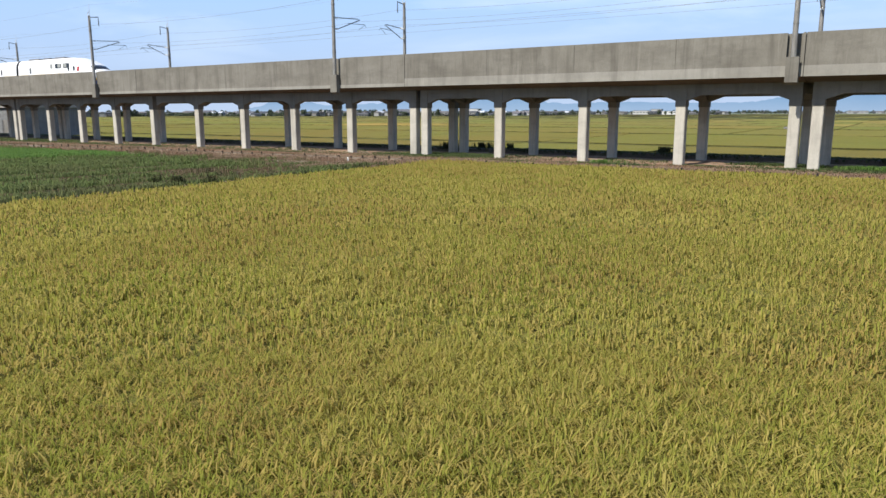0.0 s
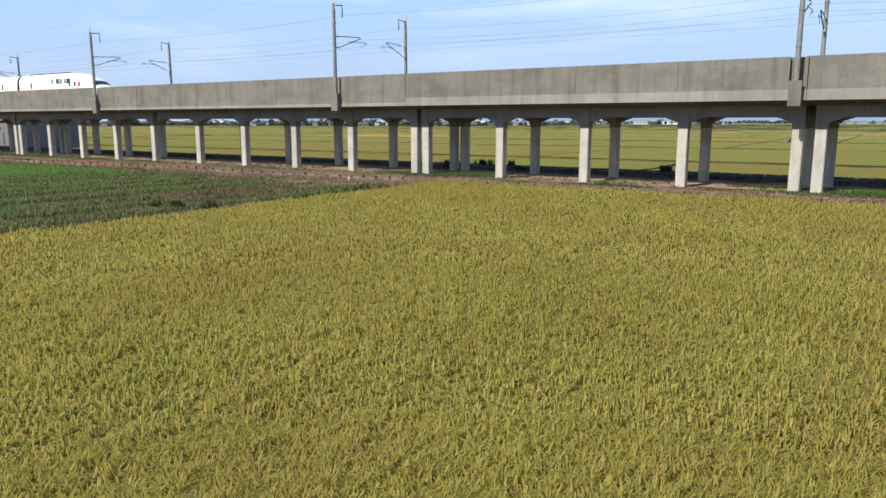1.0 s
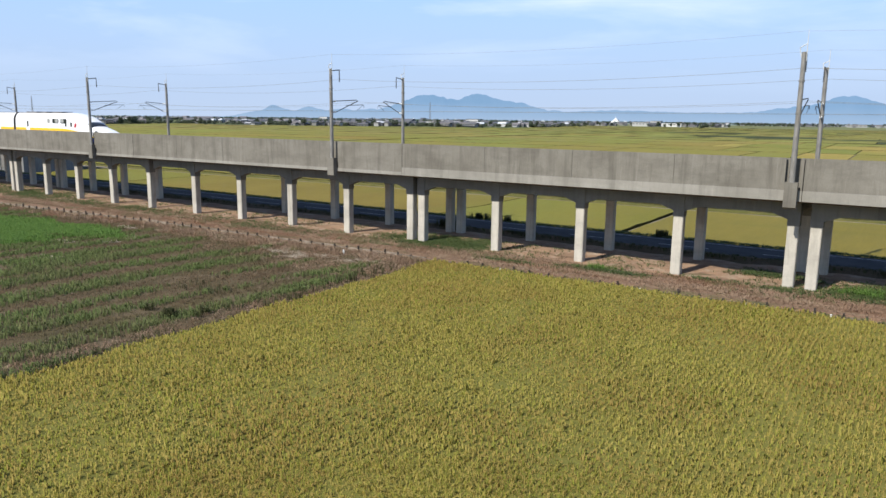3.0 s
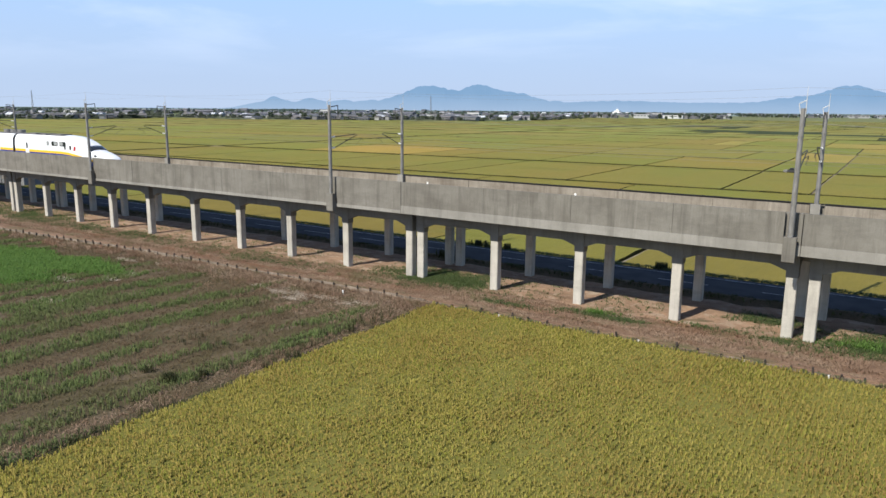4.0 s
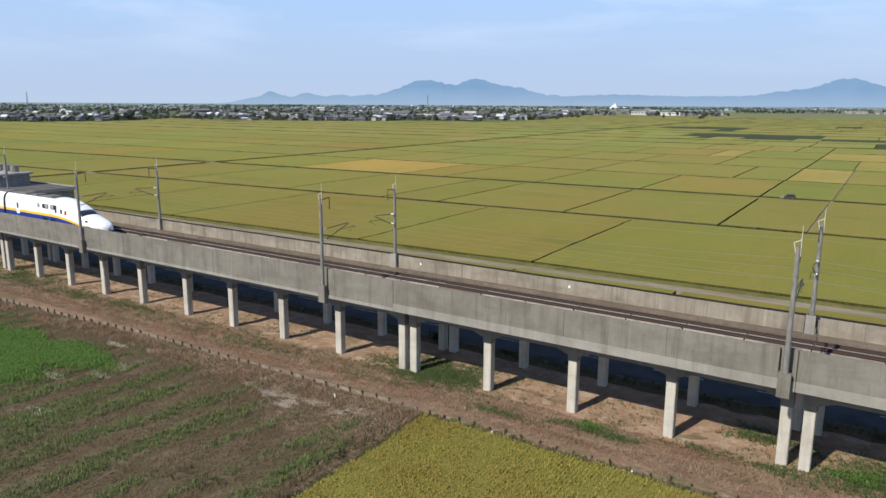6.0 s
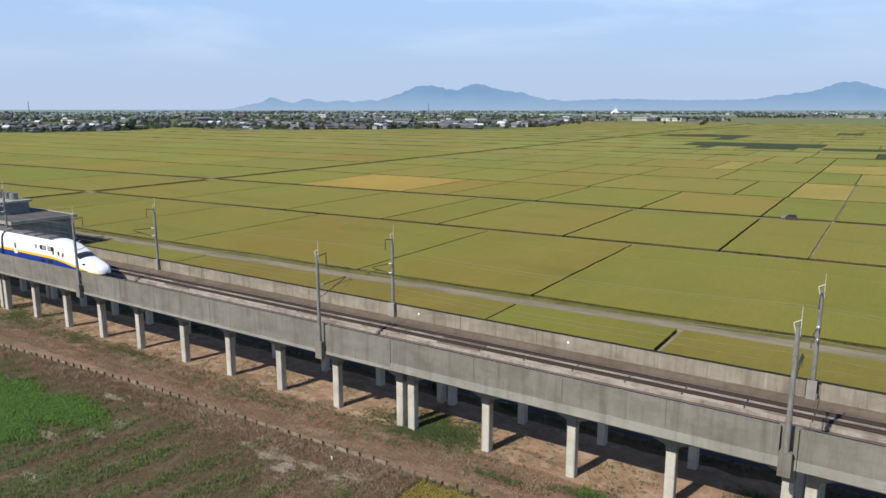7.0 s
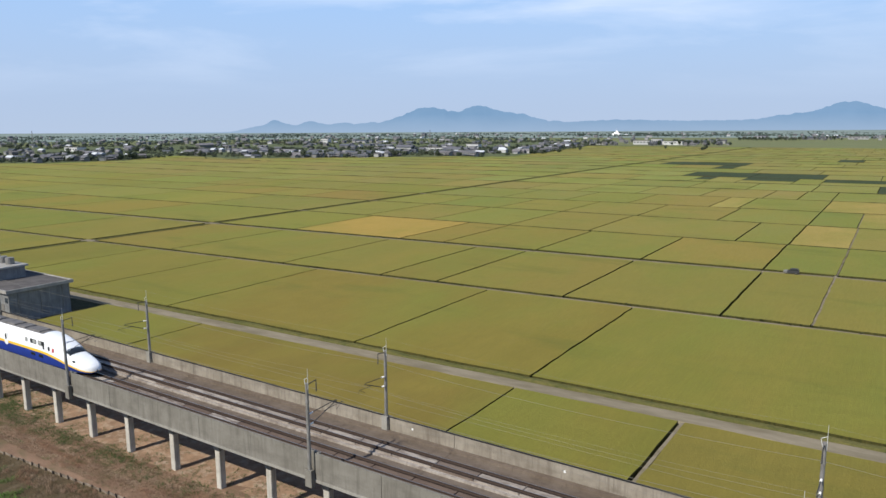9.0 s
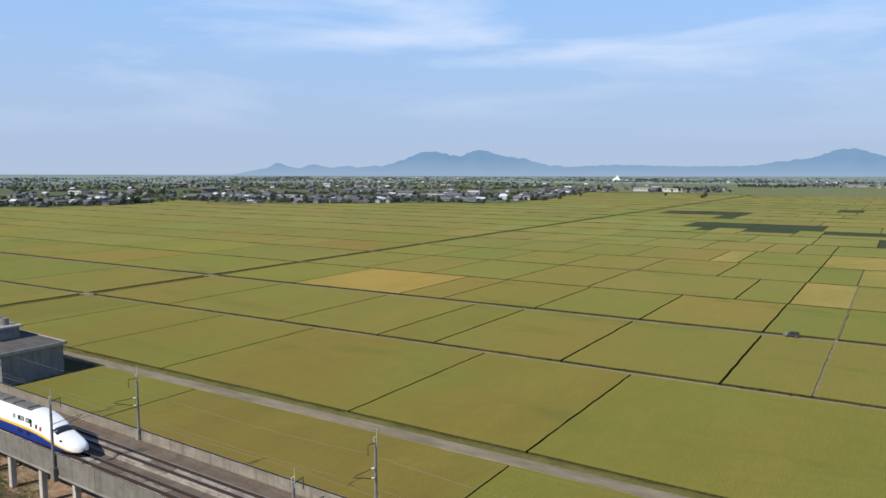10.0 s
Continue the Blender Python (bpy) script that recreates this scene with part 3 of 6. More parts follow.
def viaduct_block(a, b):
    """One rigid frame from joint b to joint a: columns, haunched beams, deck and both walls."""
    lo, hi = b + 0.02, a - 0.02
    v = thing("viaduct", "weathered concrete railway viaduct frame standing on square columns", "viaduct", "viaduct frames", at=((lo + hi) / 2, (Y0 + Y1) / 2, 0))
    ox, oy = (lo + hi) / 2, (Y0 + Y1) / 2
    first, last = lo + (0.30 if abs(b + 86.3) < 1 else 0.84 if abs(b + 7.6) < 1 else 0.68), hi - (0.44 if abs(a + 86.3) < 1 else 0.68)
    spans = max(2, round((last - first) / 8.45))
    xs = [first + (last - first) * i / spans + 0.05 for i in range(spans + 1)]
    for y in (NEAR, FAR):
        for x in xs:
            if abs(b + 86.3) < 1 and x == xs[0]:
                continue
            part("column", COLUMN, M_COL, v, at=(x - ox, y + COL / 2 - oy, 0))
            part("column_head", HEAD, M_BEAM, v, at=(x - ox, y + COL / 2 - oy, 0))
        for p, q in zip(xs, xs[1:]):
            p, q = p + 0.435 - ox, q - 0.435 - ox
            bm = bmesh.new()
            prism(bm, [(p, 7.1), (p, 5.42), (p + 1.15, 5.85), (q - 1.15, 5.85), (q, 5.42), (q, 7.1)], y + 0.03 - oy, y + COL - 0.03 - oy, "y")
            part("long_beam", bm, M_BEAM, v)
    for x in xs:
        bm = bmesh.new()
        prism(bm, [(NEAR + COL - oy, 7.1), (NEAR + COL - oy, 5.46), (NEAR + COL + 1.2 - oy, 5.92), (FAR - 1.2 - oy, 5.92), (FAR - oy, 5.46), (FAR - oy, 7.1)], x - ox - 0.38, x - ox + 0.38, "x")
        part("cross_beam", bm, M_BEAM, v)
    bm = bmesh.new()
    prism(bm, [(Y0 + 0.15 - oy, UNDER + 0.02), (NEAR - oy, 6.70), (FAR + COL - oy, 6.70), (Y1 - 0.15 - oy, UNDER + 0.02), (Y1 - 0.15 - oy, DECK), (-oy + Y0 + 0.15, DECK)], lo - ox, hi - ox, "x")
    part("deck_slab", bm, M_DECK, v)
    band = 7.78 if lo > -44 else 7.33
    # the walls stand back at the poles, and are cast in lengths
    cuts = sorted({lo, hi, *[x for x in xs[1:-1]]})
    for face, out in ((Y0, -1), (Y1, 1)):
        top, poles = (TOP, POLES) if out < 0 else (FARTOP, FPOLES)
        for p, q in zip(cuts, cuts[1:]):
            segs = [(p, q)]
            for pole in poles:
                segs = [t for s0, s1 in segs for t in (((s0, pole - 0.5), (pole + 0.5, s1)) if s0 < pole - 0.5 and s1 > pole + 0.5 else
                        ((s0, min(s1, pole - 0.5)),) if s0 < pole - 0.5 < s1 else ((max(s0, pole + 0.5), s1),) if s0 < pole + 0.5 < s1 else ((s0, s1),))]
            for s0, s1 in segs:
                if s1 - s0 < 0.15:
                    continue
                bm = bmesh.new()
                y_out, y_in = face - out * 0.05, face - out * 0.27
                box(bm, s0 + 0.012 - ox, s1 - 0.012 - ox, min(y_out, y_in) - oy, max(y_out, y_in) - oy, band, top)
                part("wall_panel", bm, M_WALL if out < 0 else M_FARPANEL, v)
        bm = bmesh.new()
        box(bm, lo - ox, hi - ox, min(face, face - out * 0.29) - oy, max(face, face - out * 0.29) - oy, UNDER, band + 0.004)
        part("edge_beam", bm, M_BAND, v)
        bm = bmesh.new()
        box(bm, lo - ox, hi - ox, min(face - out * 0.33, face - out * 0.95) - oy, max(face - out * 0.33, face - out * 0.95) - oy, DECK - 0.02, DECK + 0.30)
        part("cable_trough", bm, M_DECK, v)
    for px in POLES:
        if lo < px < hi:
            bm = bmesh.new()
            box(bm, px - 0.62 - ox, px + 0.80 - ox, Y0 + 0.42 - oy, Y0 + 0.62 - oy, DECK, TOP - 0.03)
            part("recess_wall", bm, M_WALL, v)
    for px in FPOLES:
        if lo < px < hi:
            bm = bmesh.new()
            box(bm, px - 0.62 - ox, px + 0.62 - ox, Y1 + 0.004 - oy, Y1 + 0.16 - oy, DECK, FARTOP - 0.03)
            part("recess_wall", bm, M_WALL, v)
    bm = bmesh.new()
    n_seg = 24
    pts = [(lo - ox + (hi - lo) * i / n_seg, Y1 - 0.30 - oy, FARTOP + 0.02 + 0.025 * noise.noise((lo + i * 1.7, 0, 4))) for i in range(n_seg + 1)]
    sweep(bm, pts, 0.075, 6)
    part("wall_cable", bm, M_RUBBER, v, "black cable along the wall's top")
    # plinths under the tracks
    for y in (63.3, 67.6):
        bm = bmesh.new()
        box(bm, lo - ox, hi - ox, y - 1.5 - oy, y + 1.5 - oy, DECK - 0.02, DECK + 0.24)
        part("track_bed", bm, M_DECK if y < 65 else M_BED, v)
    return v


for a, b in zip(JOINTS, JOINTS[1:]):
    viaduct_block(a, b)

# small white marker plates on the inner face of the far wall
for x in (-30.2, -48.5):
    bm = bmesh.new()
    box(bm, x - 0.10, x + 0.10, Y1 - 0.31, Y1 - 0.265, 8.50, 8.74)
    solo("marker_plate", bm, M_PORCELAIN, "small white distance plate fixed to the concrete wall", "sign", "plates on the wall")

# ---------------------------------------------------------------- tracks
slab = bmesh.new()
box(slab, -2.44, 2.44, -1.12, 1.12, 0, 0.20)
bmesh.ops.bevel(slab, geom=[e for e in slab.edges if abs(e.verts[0].co.z - e.verts[1].co.z) < 1e-6 and e.verts[0].co.z > 0.1], offset=0.03, segments=1)
slab_meshes = {"near": mesh_of("track_slab", slab, M_SLAB)}
slab_meshes["far"] = slab_meshes["near"].copy()
slab_meshes["far"].materials[0] = M_PALESLAB
strip_bm = bmesh.new()
box(strip_bm, -2.42, 2.42, -0.30, 0.30, 0, 0.03)
strip_mesh = mesh_of("fastening_strip", strip_bm, M_RUST)
bed_z = DECK + 0.24
for y, who in ((63.3, "near"), (67.6, "far")):
    track = thing("railway_track", "slab track with two steel rails and rust-stained concrete slabs", "railway track", "tracks on the viaduct", at=(0, y, bed_z))
    slab_mesh = slab_meshes[who]
    for i in range(78):
        part("track_slab", slab_mesh, M_SLAB, track, at=(95 - 5.0 * i, 0, 0))
    for i in range(78):
        for s in (-0.7175, 0.7175):
            part("fastening_strip", strip_mesh, M_RUST, track, at=(95 - 5.0 * i, s, 0.195))
    for s in (-0.7175, 0.7175):
        bm = bmesh.new()
        prism(bm, [(s - 0.07, 0.22), (s + 0.07, 0.22), (s + 0.02, 0.26), (s + 0.02, 0.40), (s + 0.036, 0.42), (s + 0.036, 0.46), (s - 0.036, 0.46), (s - 0.036, 0.42), (s - 0.02, 0.40), (s - 0.02, 0.26)], -297, 97, "x")
        rail = part("rail", bm, M_RAIL, track)
        bm = bmesh.new()
        box(bm, -296.9, 96.9, s - 0.03, s + 0.03, 0.455, 0.464)
        part("rail_head", bm, M_HEAD, rail, "bright worn running surface")

# ---------------------------------------------------------------- masts of the overhead line
M_Z, C_Z = 14.15, 13.2


def ribbed(bm, a, b, slim, wide, ribs):
    """One turned insulator from a to b with a row of sheds."""
    a, b = Vector(a), Vector(b)
    n = (b - a).normalized()
    u = n.orthogonal().normalized()
    w = n.cross(u)
    rings = []
    for i in range(ribs):
        for t, r in ((0.05, slim), (0.55, wide), (0.72, wide), (0.78, slim)):
            c = a.lerp(b, (i + t) / ribs)
            rings.append([bm.verts.new(c + (u * math.cos(k_ * math.pi / 4) + w * math.sin(k_ * math.pi / 4)) * r) for k_ in range(8)])
    for p, q in zip(rings, rings[1:]):
        for i in range(8):
            bm.faces.new((p[i], p[(i + 1) % 8], q[(i + 1) % 8], q[i]))
    bm.faces.new(rings[0][::-1])
    bm.faces.new(rings[-1])
    bmesh.ops.recalc_face_normals(bm, faces=bm.faces)


def mast(x, near):
    s = 1 if near else -1
    y = 58.85 if near else 71.55
    head = 11.2 if near else 10.95
    m = thing("overhead_line_mast", "grey steel overhead line mast on a concrete bracket beside the wall", "mast", "overhead line masts", at=(x, y, 6.15))
    bm = bmesh.new()
    prism(bm, [(s * -0.36, 0.45), (s * 0.15, 0.30), (s * 0.15, 2.23), (s * -0.36, 2.23)], -0.43, 0.43, "x")
    part("bracket", bm, M_WALL, m)
    if not near:
        bm = bmesh.new()
        box(bm, -0.42, 0.34, -0.28, 0.2, 1.36, 3.25)
        part("pilaster", bm, M_BAND, m)
    bm = bmesh.new()
    tube(bm, (0, -s * 0.08, 1.9), (0, -s * 0.08, head), 0.20, 0.155, 14)
    part("pole", bm, M_STEEL, m)
    for z in (4.5, 7.0, 9.2):
        bm = bmesh.new()
        tube(bm, (0, -s * 0.08, z), (0, -s * 0.08, z + 0.1), 0.205, 0.205, 14)
        part("clamp_band", bm, M_STEEL, m)
    # earth-wire rod and the short arm at the head
    bm = bmesh.new()
    tube(bm, (-0.12, -s * 0.08, head - 0.50), (-0.30, -s * 0.08, head + 0.30), 0.035, 0.03, 6)
    tube(bm, (-0.30, -s * 0.08, head + 0.30), (0.16, -s * 0.08, head + 0.55), 0.03, 0.03, 6)
    tube(bm, (0.16, -s * 0.08, head - 0.60), (0.16, -s * 0.08, head + 1.50), 0.035, 0.015, 6)
    part("earth_wire_rod", bm, M_ROD, m, "pale galvanised rod")
    bm = bmesh.new()
    tube(bm, (0, 0, head - 0.20), (0, s * 1.25, head - 0.05), 0.05, 0.05, 8)
    tube(bm, (0, s * 1.22, head - 0.04), (0, s * 1.22, head - 0.45), 0.04, 0.04, 8)
    part("feeder_arm", bm, M_DARK, m)
    bm = bmesh.new()
    ribbed(bm, (0, s * 1.22, head - 0.42), (0, s * 1.22, head - 1.28), 0.03, 0.078, 6)
    part("insulator_string", bm, M_DARK, m, "dark insulator string")
    # hinged bracket that carries the wires over the track
    ty = (63.3 - y) * s if near else (y - 67.6)
    zm, zc = M_Z - 6.15, C_Z - 6.15
    for zz in (zm - 0.05, zm - 1.15):
        bm = bmesh.new()
        ribbed(bm, (0, s * 0.16, zz), (0, s * 0.66, zz + 0.06), 0.045, 0.09, 4)
        part("bracket_insulator", bm, M_PORCELAIN, m)
    bm = bmesh.new()
    tube(bm, (0, s * 0.65, zm), (0, s * (ty - 0.5), zm + 0.18), 0.042, 0.042, 8)
    part("top_tube", bm, M_DARK, m)
    bm = bmesh.new()
    tube(bm, (0, s * 0.65, zm - 1.1), (0, s * (ty - 0.3), zm + 0.1), 0.045, 0.045, 8)
    part("brace_tube", bm, M_DARK, m)
    bm = bmesh.new()
    tube(bm, (0, s * 2.2, zm - 0.42), (0, s * (ty + 0.55), zm - 0.30), 0.028, 0.028, 8)
    tube(bm, (0, s * (ty + 0.55), zm - 0.30), (0, s * (ty + 0.75), zm - 0.6), 0.02, 0.02, 6)
    tube(bm, (0, s * (ty + 0.5), zm - 0.33), (0, s * (ty - 0.45), zc + 0.05), 0.02, 0.02, 6)
    part("steady_arm", bm, M_DARK, m)
    return m


for px, qx in zip(POLES, FPOLES):
    mast(px, True)
    mast(qx, False)

# the wires
def wire(name, y, z, sag, r, label, poles):
    cu = bpy.data.curves.new(name, "CURVE")
    cu.dimensions, cu.bevel_depth, cu.bevel_resolution = "3D", r, 1
    pts = []
    for p, q in zip(poles[:-1], poles[1:]):
        pts += [(p + (q - p) * t, y, z - sag * 4 * t * (1 - t)) for t in (i / 8 for i in range(8))]
    pts.append((poles[-1], y, z))
    sp = cu.splines.new("POLY")
    sp.points.add(len(pts) - 1)
    for i, p in enumerate(pts):
        sp.points[i].co = (*p, 1)
    cu.materials.append(M_WIRE)
    return tagged(new(name, cu), label, "wire", "overhead wires")


for y, poles in ((63.3, POLES), (67.6, FPOLES)):
    wire("messenger_wire", y, M_Z, 0.55, 0.011, "thin grey messenger wire of the overhead line", poles)
    wire("contact_wire", y, C_Z, 0.0, 0.010, "thin contact wire hung level over the track", poles)
for y, s, poles, low in ((58.85, 1, POLES, 0.0), (71.55, -1, FPOLES, 0.25)):
    wire("feeder_wire", y + s * 1.22, 16.35 - low, 0.6, 0.012, "thin feeder wire strung from mast to mast", poles)
    wire("earth_wire", y, 18.75 - low, 0.5, 0.006, "thin earth wire along the mast heads", poles)

# ---------------------------------------------------------------- train
TRAIN_END, TRACK_Y = -95.9, 63.3
HALF, CARH = 1.69, 4.47


def section(hw, top, z_skirt, z_blue, z_yellow, foot):
    """Half outline from the skirt to the roof's middle: the heights at which the paint changes are fixed stations."""
    sh = min(0.9, (top - z_yellow) * 0.45)
    return [(hw * foot, z_skirt), (hw * 0.99, (z_skirt + z_blue) / 2), (hw, z_blue), (hw, z_yellow), (hw * 0.985, (z_yellow + top - sh) / 2), (hw * 0.95, top - sh),
            (hw * 0.80, top - sh * 0.38), (hw * 0.62, top - sh * 0.13), (hw * 0.3, top - 0.02 * sh), (0, top)]


# outline of the nose by distance from its tip: half width, top, skirt, blue, yellow, foot
NOSE = [(-0.05, 0.05, 0.98, 0.72, 0.76, 0.82, 0.9), (0.02, 0.32, 1.16, 0.56, 0.63, 0.70, 0.9), (0.25, 0.76, 1.46, 0.48, 0.62, 0.72, 0.9), (0.9, 1.13, 1.74, 0.42, 0.64, 0.77, 0.9), (2.0, 1.36, 2.04, 0.38, 0.70, 0.88, 0.92),
        (3.3, 1.50, 2.32, 0.36, 0.86, 1.08, 0.92), (4.2, 1.56, 2.52, 0.35, 0.99, 1.25, 0.93), (5.2, 1.61, 3.10, 0.35, 1.14, 1.42, 0.93), (6.3, 1.64, 3.60, 0.35, 1.31, 1.62, 0.93),
        (7.8, 1.67, 4.06, 0.35, 1.52, 1.84, 0.93), (9.6, 1.69, 4.38, 0.35, 1.70, 2.05, 0.93), (11.5, 1.69, 4.47, 0.35, 1.78, 2.14, 0.93)]


def nose_section(d, swell=0.0):
    """The half outline at a distance from the tip, between the stations of the nose."""
    i = max(j for j in range(len(NOSE) - 1) if NOSE[j][0] <= d + 1e-9)
    p, q = NOSE[i], NOSE[i + 1]
    f = (d - p[0]) / (q[0] - p[0])
    hw, top, zs, zb, zy, ft = (a + (b - a) * f for a, b in zip(p[1:], q[1:]))
    return section(hw + swell, top + swell, zs, zb, zy, ft)


def loft(rings, i0, i1):
    """Skin between stations i0 and i1 of each half outline, on both sides."""
    bm = bmesh.new()
    for side in (1, -1):
        rows = [[bm.verts.new((x, side * o[i][0], o[i][1])) for i in range(i0, i1 + 1)] for x, o in rings]
        for r, q in zip(rows, rows[1:]):
            for i in range(i1 - i0):
                bm.faces.new((r[i], r[i + 1], q[i + 1], q[i]) if side > 0 else (r[i], q[i], q[i + 1], r[i + 1]))
    bmesh.ops.remove_doubles(bm, verts=bm.verts, dist=1e-5)
    for f in bm.faces:
        f.smooth = True
    bmesh.ops.recalc_face_normals(bm, faces=bm.faces)
    return bm


def pane(name, parent, x, z, w, h, side, mat, inset=0.0, depth=0.03):
    """A rounded window or door leaf on the car's side."""
    bm = bmesh.new()
    r = min(w, h) * 0.28
    o = []
    for cx, cz, a0 in ((w / 2 - r, h / 2 - r, 0), (-w / 2 + r, h / 2 - r, 90), (-w / 2 + r, -h / 2 + r, 180), (w / 2 - r, -h / 2 + r, 270)):
        o += [(x + cx + r * math.cos(radians(a0 + t)), z + cz + r * math.sin(radians(a0 + t))) for t in (0, 30, 60, 90)]
    y = side * (HALF + inset)
    prism(bm, o, y - depth, y + depth, "y")
    return part(name, bm, mat, parent)


def car(k, lead):
    """Car k of the train, counted from the end that is nearest; lead: +1 and -1 for the two noses, else 0."""
    length = 24.4
    x0 = TRAIN_END - 25.0 * k - (0 if lead == 1 else 0.3)
    c = thing("train_car", "white double-deck train car with yellow and blue stripes on the track" if not lead else
              "streamlined end car of a white, yellow and blue double-deck train", "train car", "cars of the express train", at=(x0, TRACK_Y, RAIL))
    full = section(HALF, CARH, 0.35, 1.78, 2.14, 0.93)
    if lead == 0:
        rings = [(0, full), (-length, full)]
    else:
        nose = [(-d, nose_section(d)) for d, *_ in NOSE]
        rings = nose + [(-length - 0.3, full)]
        if lead < 0:
            rings = [(-length - 0.3 - x, o) for x, o in rings][::-1]
    part("body_shell", loft(rings, 3, 7), M_WHITE, c)
    part("yellow_stripe", loft(rings, 2, 3), M_YELLOW, c)
    part("blue_skirt", loft(rings, 0, 2), M_BLUE, c)
    if lead == 0:
        part("roof", loft(rings, 7, 9), M_ROOF, c)
    else:
        n_roof = [r for r in rings if r[1][9][1] > 4.4]
        cap = [r for r in rings if r[1][9][1] <= 4.4]
        cap = cap + n_roof[:1] if lead > 0 else n_roof[-1:] + cap
        part("roof", loft(n_roof, 7, 9), M_ROOF, c)
        part("nose_cowl", loft(cap, 7, 9), M_WHITE, c)
    ends = [0, -length] if not lead else ([-length - 0.3] if lead > 0 else [0])
    for e in ends:
        bm = bmesh.new()
        s = 1 if e == 0 else -1
        prism(bm, [(y, z) for y, z in full] + [(-y, z) for y, z in full[-2::-1]], e - 0.02 * s, e - 0.06 * s, "x")
        part("end_wall", bm, M_ROOF, c)
        bm = bmesh.new()
        prism(bm, [(-1.0, 0.5), (1.0, 0.5), (1.0, 4.0), (-1.0, 4.0)], e, e + 0.3 * s, "x")
        part("gangway_bellows", bm, M_RUBBER, c)
    # roof equipment
    for i, w in enumerate((3.4, 2.2, 4.0)):
        bm = bmesh.new()
        cx = -14.0 - i * 3.6 + (0 if lead >= 0 else 4)
        prism(bm, [(-0.9, CARH - 0.06), (0.9, CARH - 0.06), (0.8, CARH + 0.10), (-0.8, CARH + 0.10)], cx - w / 2.6, cx + w / 2.6, "x")
        part("roof_unit", bm, M_ROOF, c)
    off = 0 if lead != 1 else -3.0
    if lead == -1:
        off = 1.0
    for side in (-1, 1):
        n_win = 5 if lead == 0 else 2
        for i in range(n_win):
            x = -8.0 - i * 2.15 + off
            glass = pane("upper_window", c, x, 3.22, 1.62, 0.66, side, M_GLASS, -0.018)
            if (i * 7 + k * 3 + side) % 3 != 1:
                pane("blind", glass, x + (0.34 if (i + k) % 2 else -0.30), 3.24, 0.86, 0.54, side, M_BLIND, -0.010)
            pane("lower_window", c, x - 0.3, 1.30, 1.15, 0.42, side, M_GLASS, -0.015)
        pane("upper_window", c, -8.0 - n_win * 2.15 + off + 0.25, 3.22, 0.6, 0.66, side, M_BLIND if lead else M_GLASS, -0.018)
        for x in ((-4.6, -20.6) if lead == 0 else ((-21.0,) if lead > 0 else (-3.6,))):
            door = pane("door", c, x, 2.45, 1.0, 1.95, side, M_WHITE, -0.012)
            pane("door_window", door, x, 2.72, 0.42, 0.85, side, M_GLASS, 0.004)
        if lead:
            for x in (9.0, 10.4):
                x = -x if lead > 0 else -length - 0.3 + x
                pane("crew_door_window", c, x, 2.75, 0.38, 0.62, side, M_GLASS, -0.008)
            bm = bmesh.new()
            xr = -8.0 if lead > 0 else -length - 0.3 + 8.0
            prism(bm, [(xr - 0.25, 2.35), (xr + 0.2, 2.35), (xr + 0.35, 2.95), (xr - 0.05, 2.95)], side * 1.645, side * 1.685, "y")
            part("red_mark", bm, M_RED, c, "small slanted red mark")
    if lead:
        flip = (lambda x: -x) if lead > 0 else (lambda x: -length - 0.3 + x)
        glass = [(flip(d), nose_section(d, 0.02)) for d in (4.28, 4.6, 4.95, 5.3)]
        bm = loft(glass if lead > 0 else glass[::-1], 6, 9)
        bmesh.ops.solidify(bm, geom=bm.faces[:], thickness=0.03)
        part("windscreen", bm, M_GLASS, c)
        for side in (-1, 1):
            bm = bmesh.new()
            bmesh.ops.create_uvsphere(bm, u_segments=12, v_segments=8, radius=1.0)
            for v in bm.verts:
                v.co = Vector((flip(3.3) + v.co.x * 0.42, side * 1.36 + v.co.y * 0.12, 1.78 + v.co.z * 0.16))
            part("headlight", bm, M_GLASS, c)
    for bx in (-4.5, -length + 4.0):
        bm = bmesh.new()
        box(bm, bx - 1.6, bx + 1.6, -1.15, 1.15, 0.32, 0.75)
        bogie = part("bogie", bm, M_DARK, c)
        for dx in (-1.25, 1.25):
            bm = bmesh.new()
            for s in (-1, 1):
                tube(bm, (bx + dx, s * 0.66, 0.44), (bx + dx, s * 0.79, 0.44), 0.43, 0.43, 18)
            tube(bm, (bx + dx, -0.7, 0.44), (bx + dx, 0.7, 0.44), 0.08, 0.08, 8)
            part("wheelset", bm, M_RAIL, bogie)
    return c


for k_ in range(8):
    car(k_, 1 if k_ == 0 else -1 if k_ == 7 else 0)

# ---------------------------------------------------------------- service building beyond the viaduct
HX, HY = -170.0, 87.0
hut = thing("service_building", "grey flat-roofed concrete service building with a raised stair head and tank", "building", at=(HX - 10, HY + 7, 0))
def hpart(name, mat, x0, x1, y0, y1, z0, z1, label=""):
    bm = bmesh.new()
    box(bm, x0 - HX + 10, x1 - HX + 10, y0 - HY - 7, y1 - HY - 7, z0, z1)
    return part(name, bm, mat, hut, label)


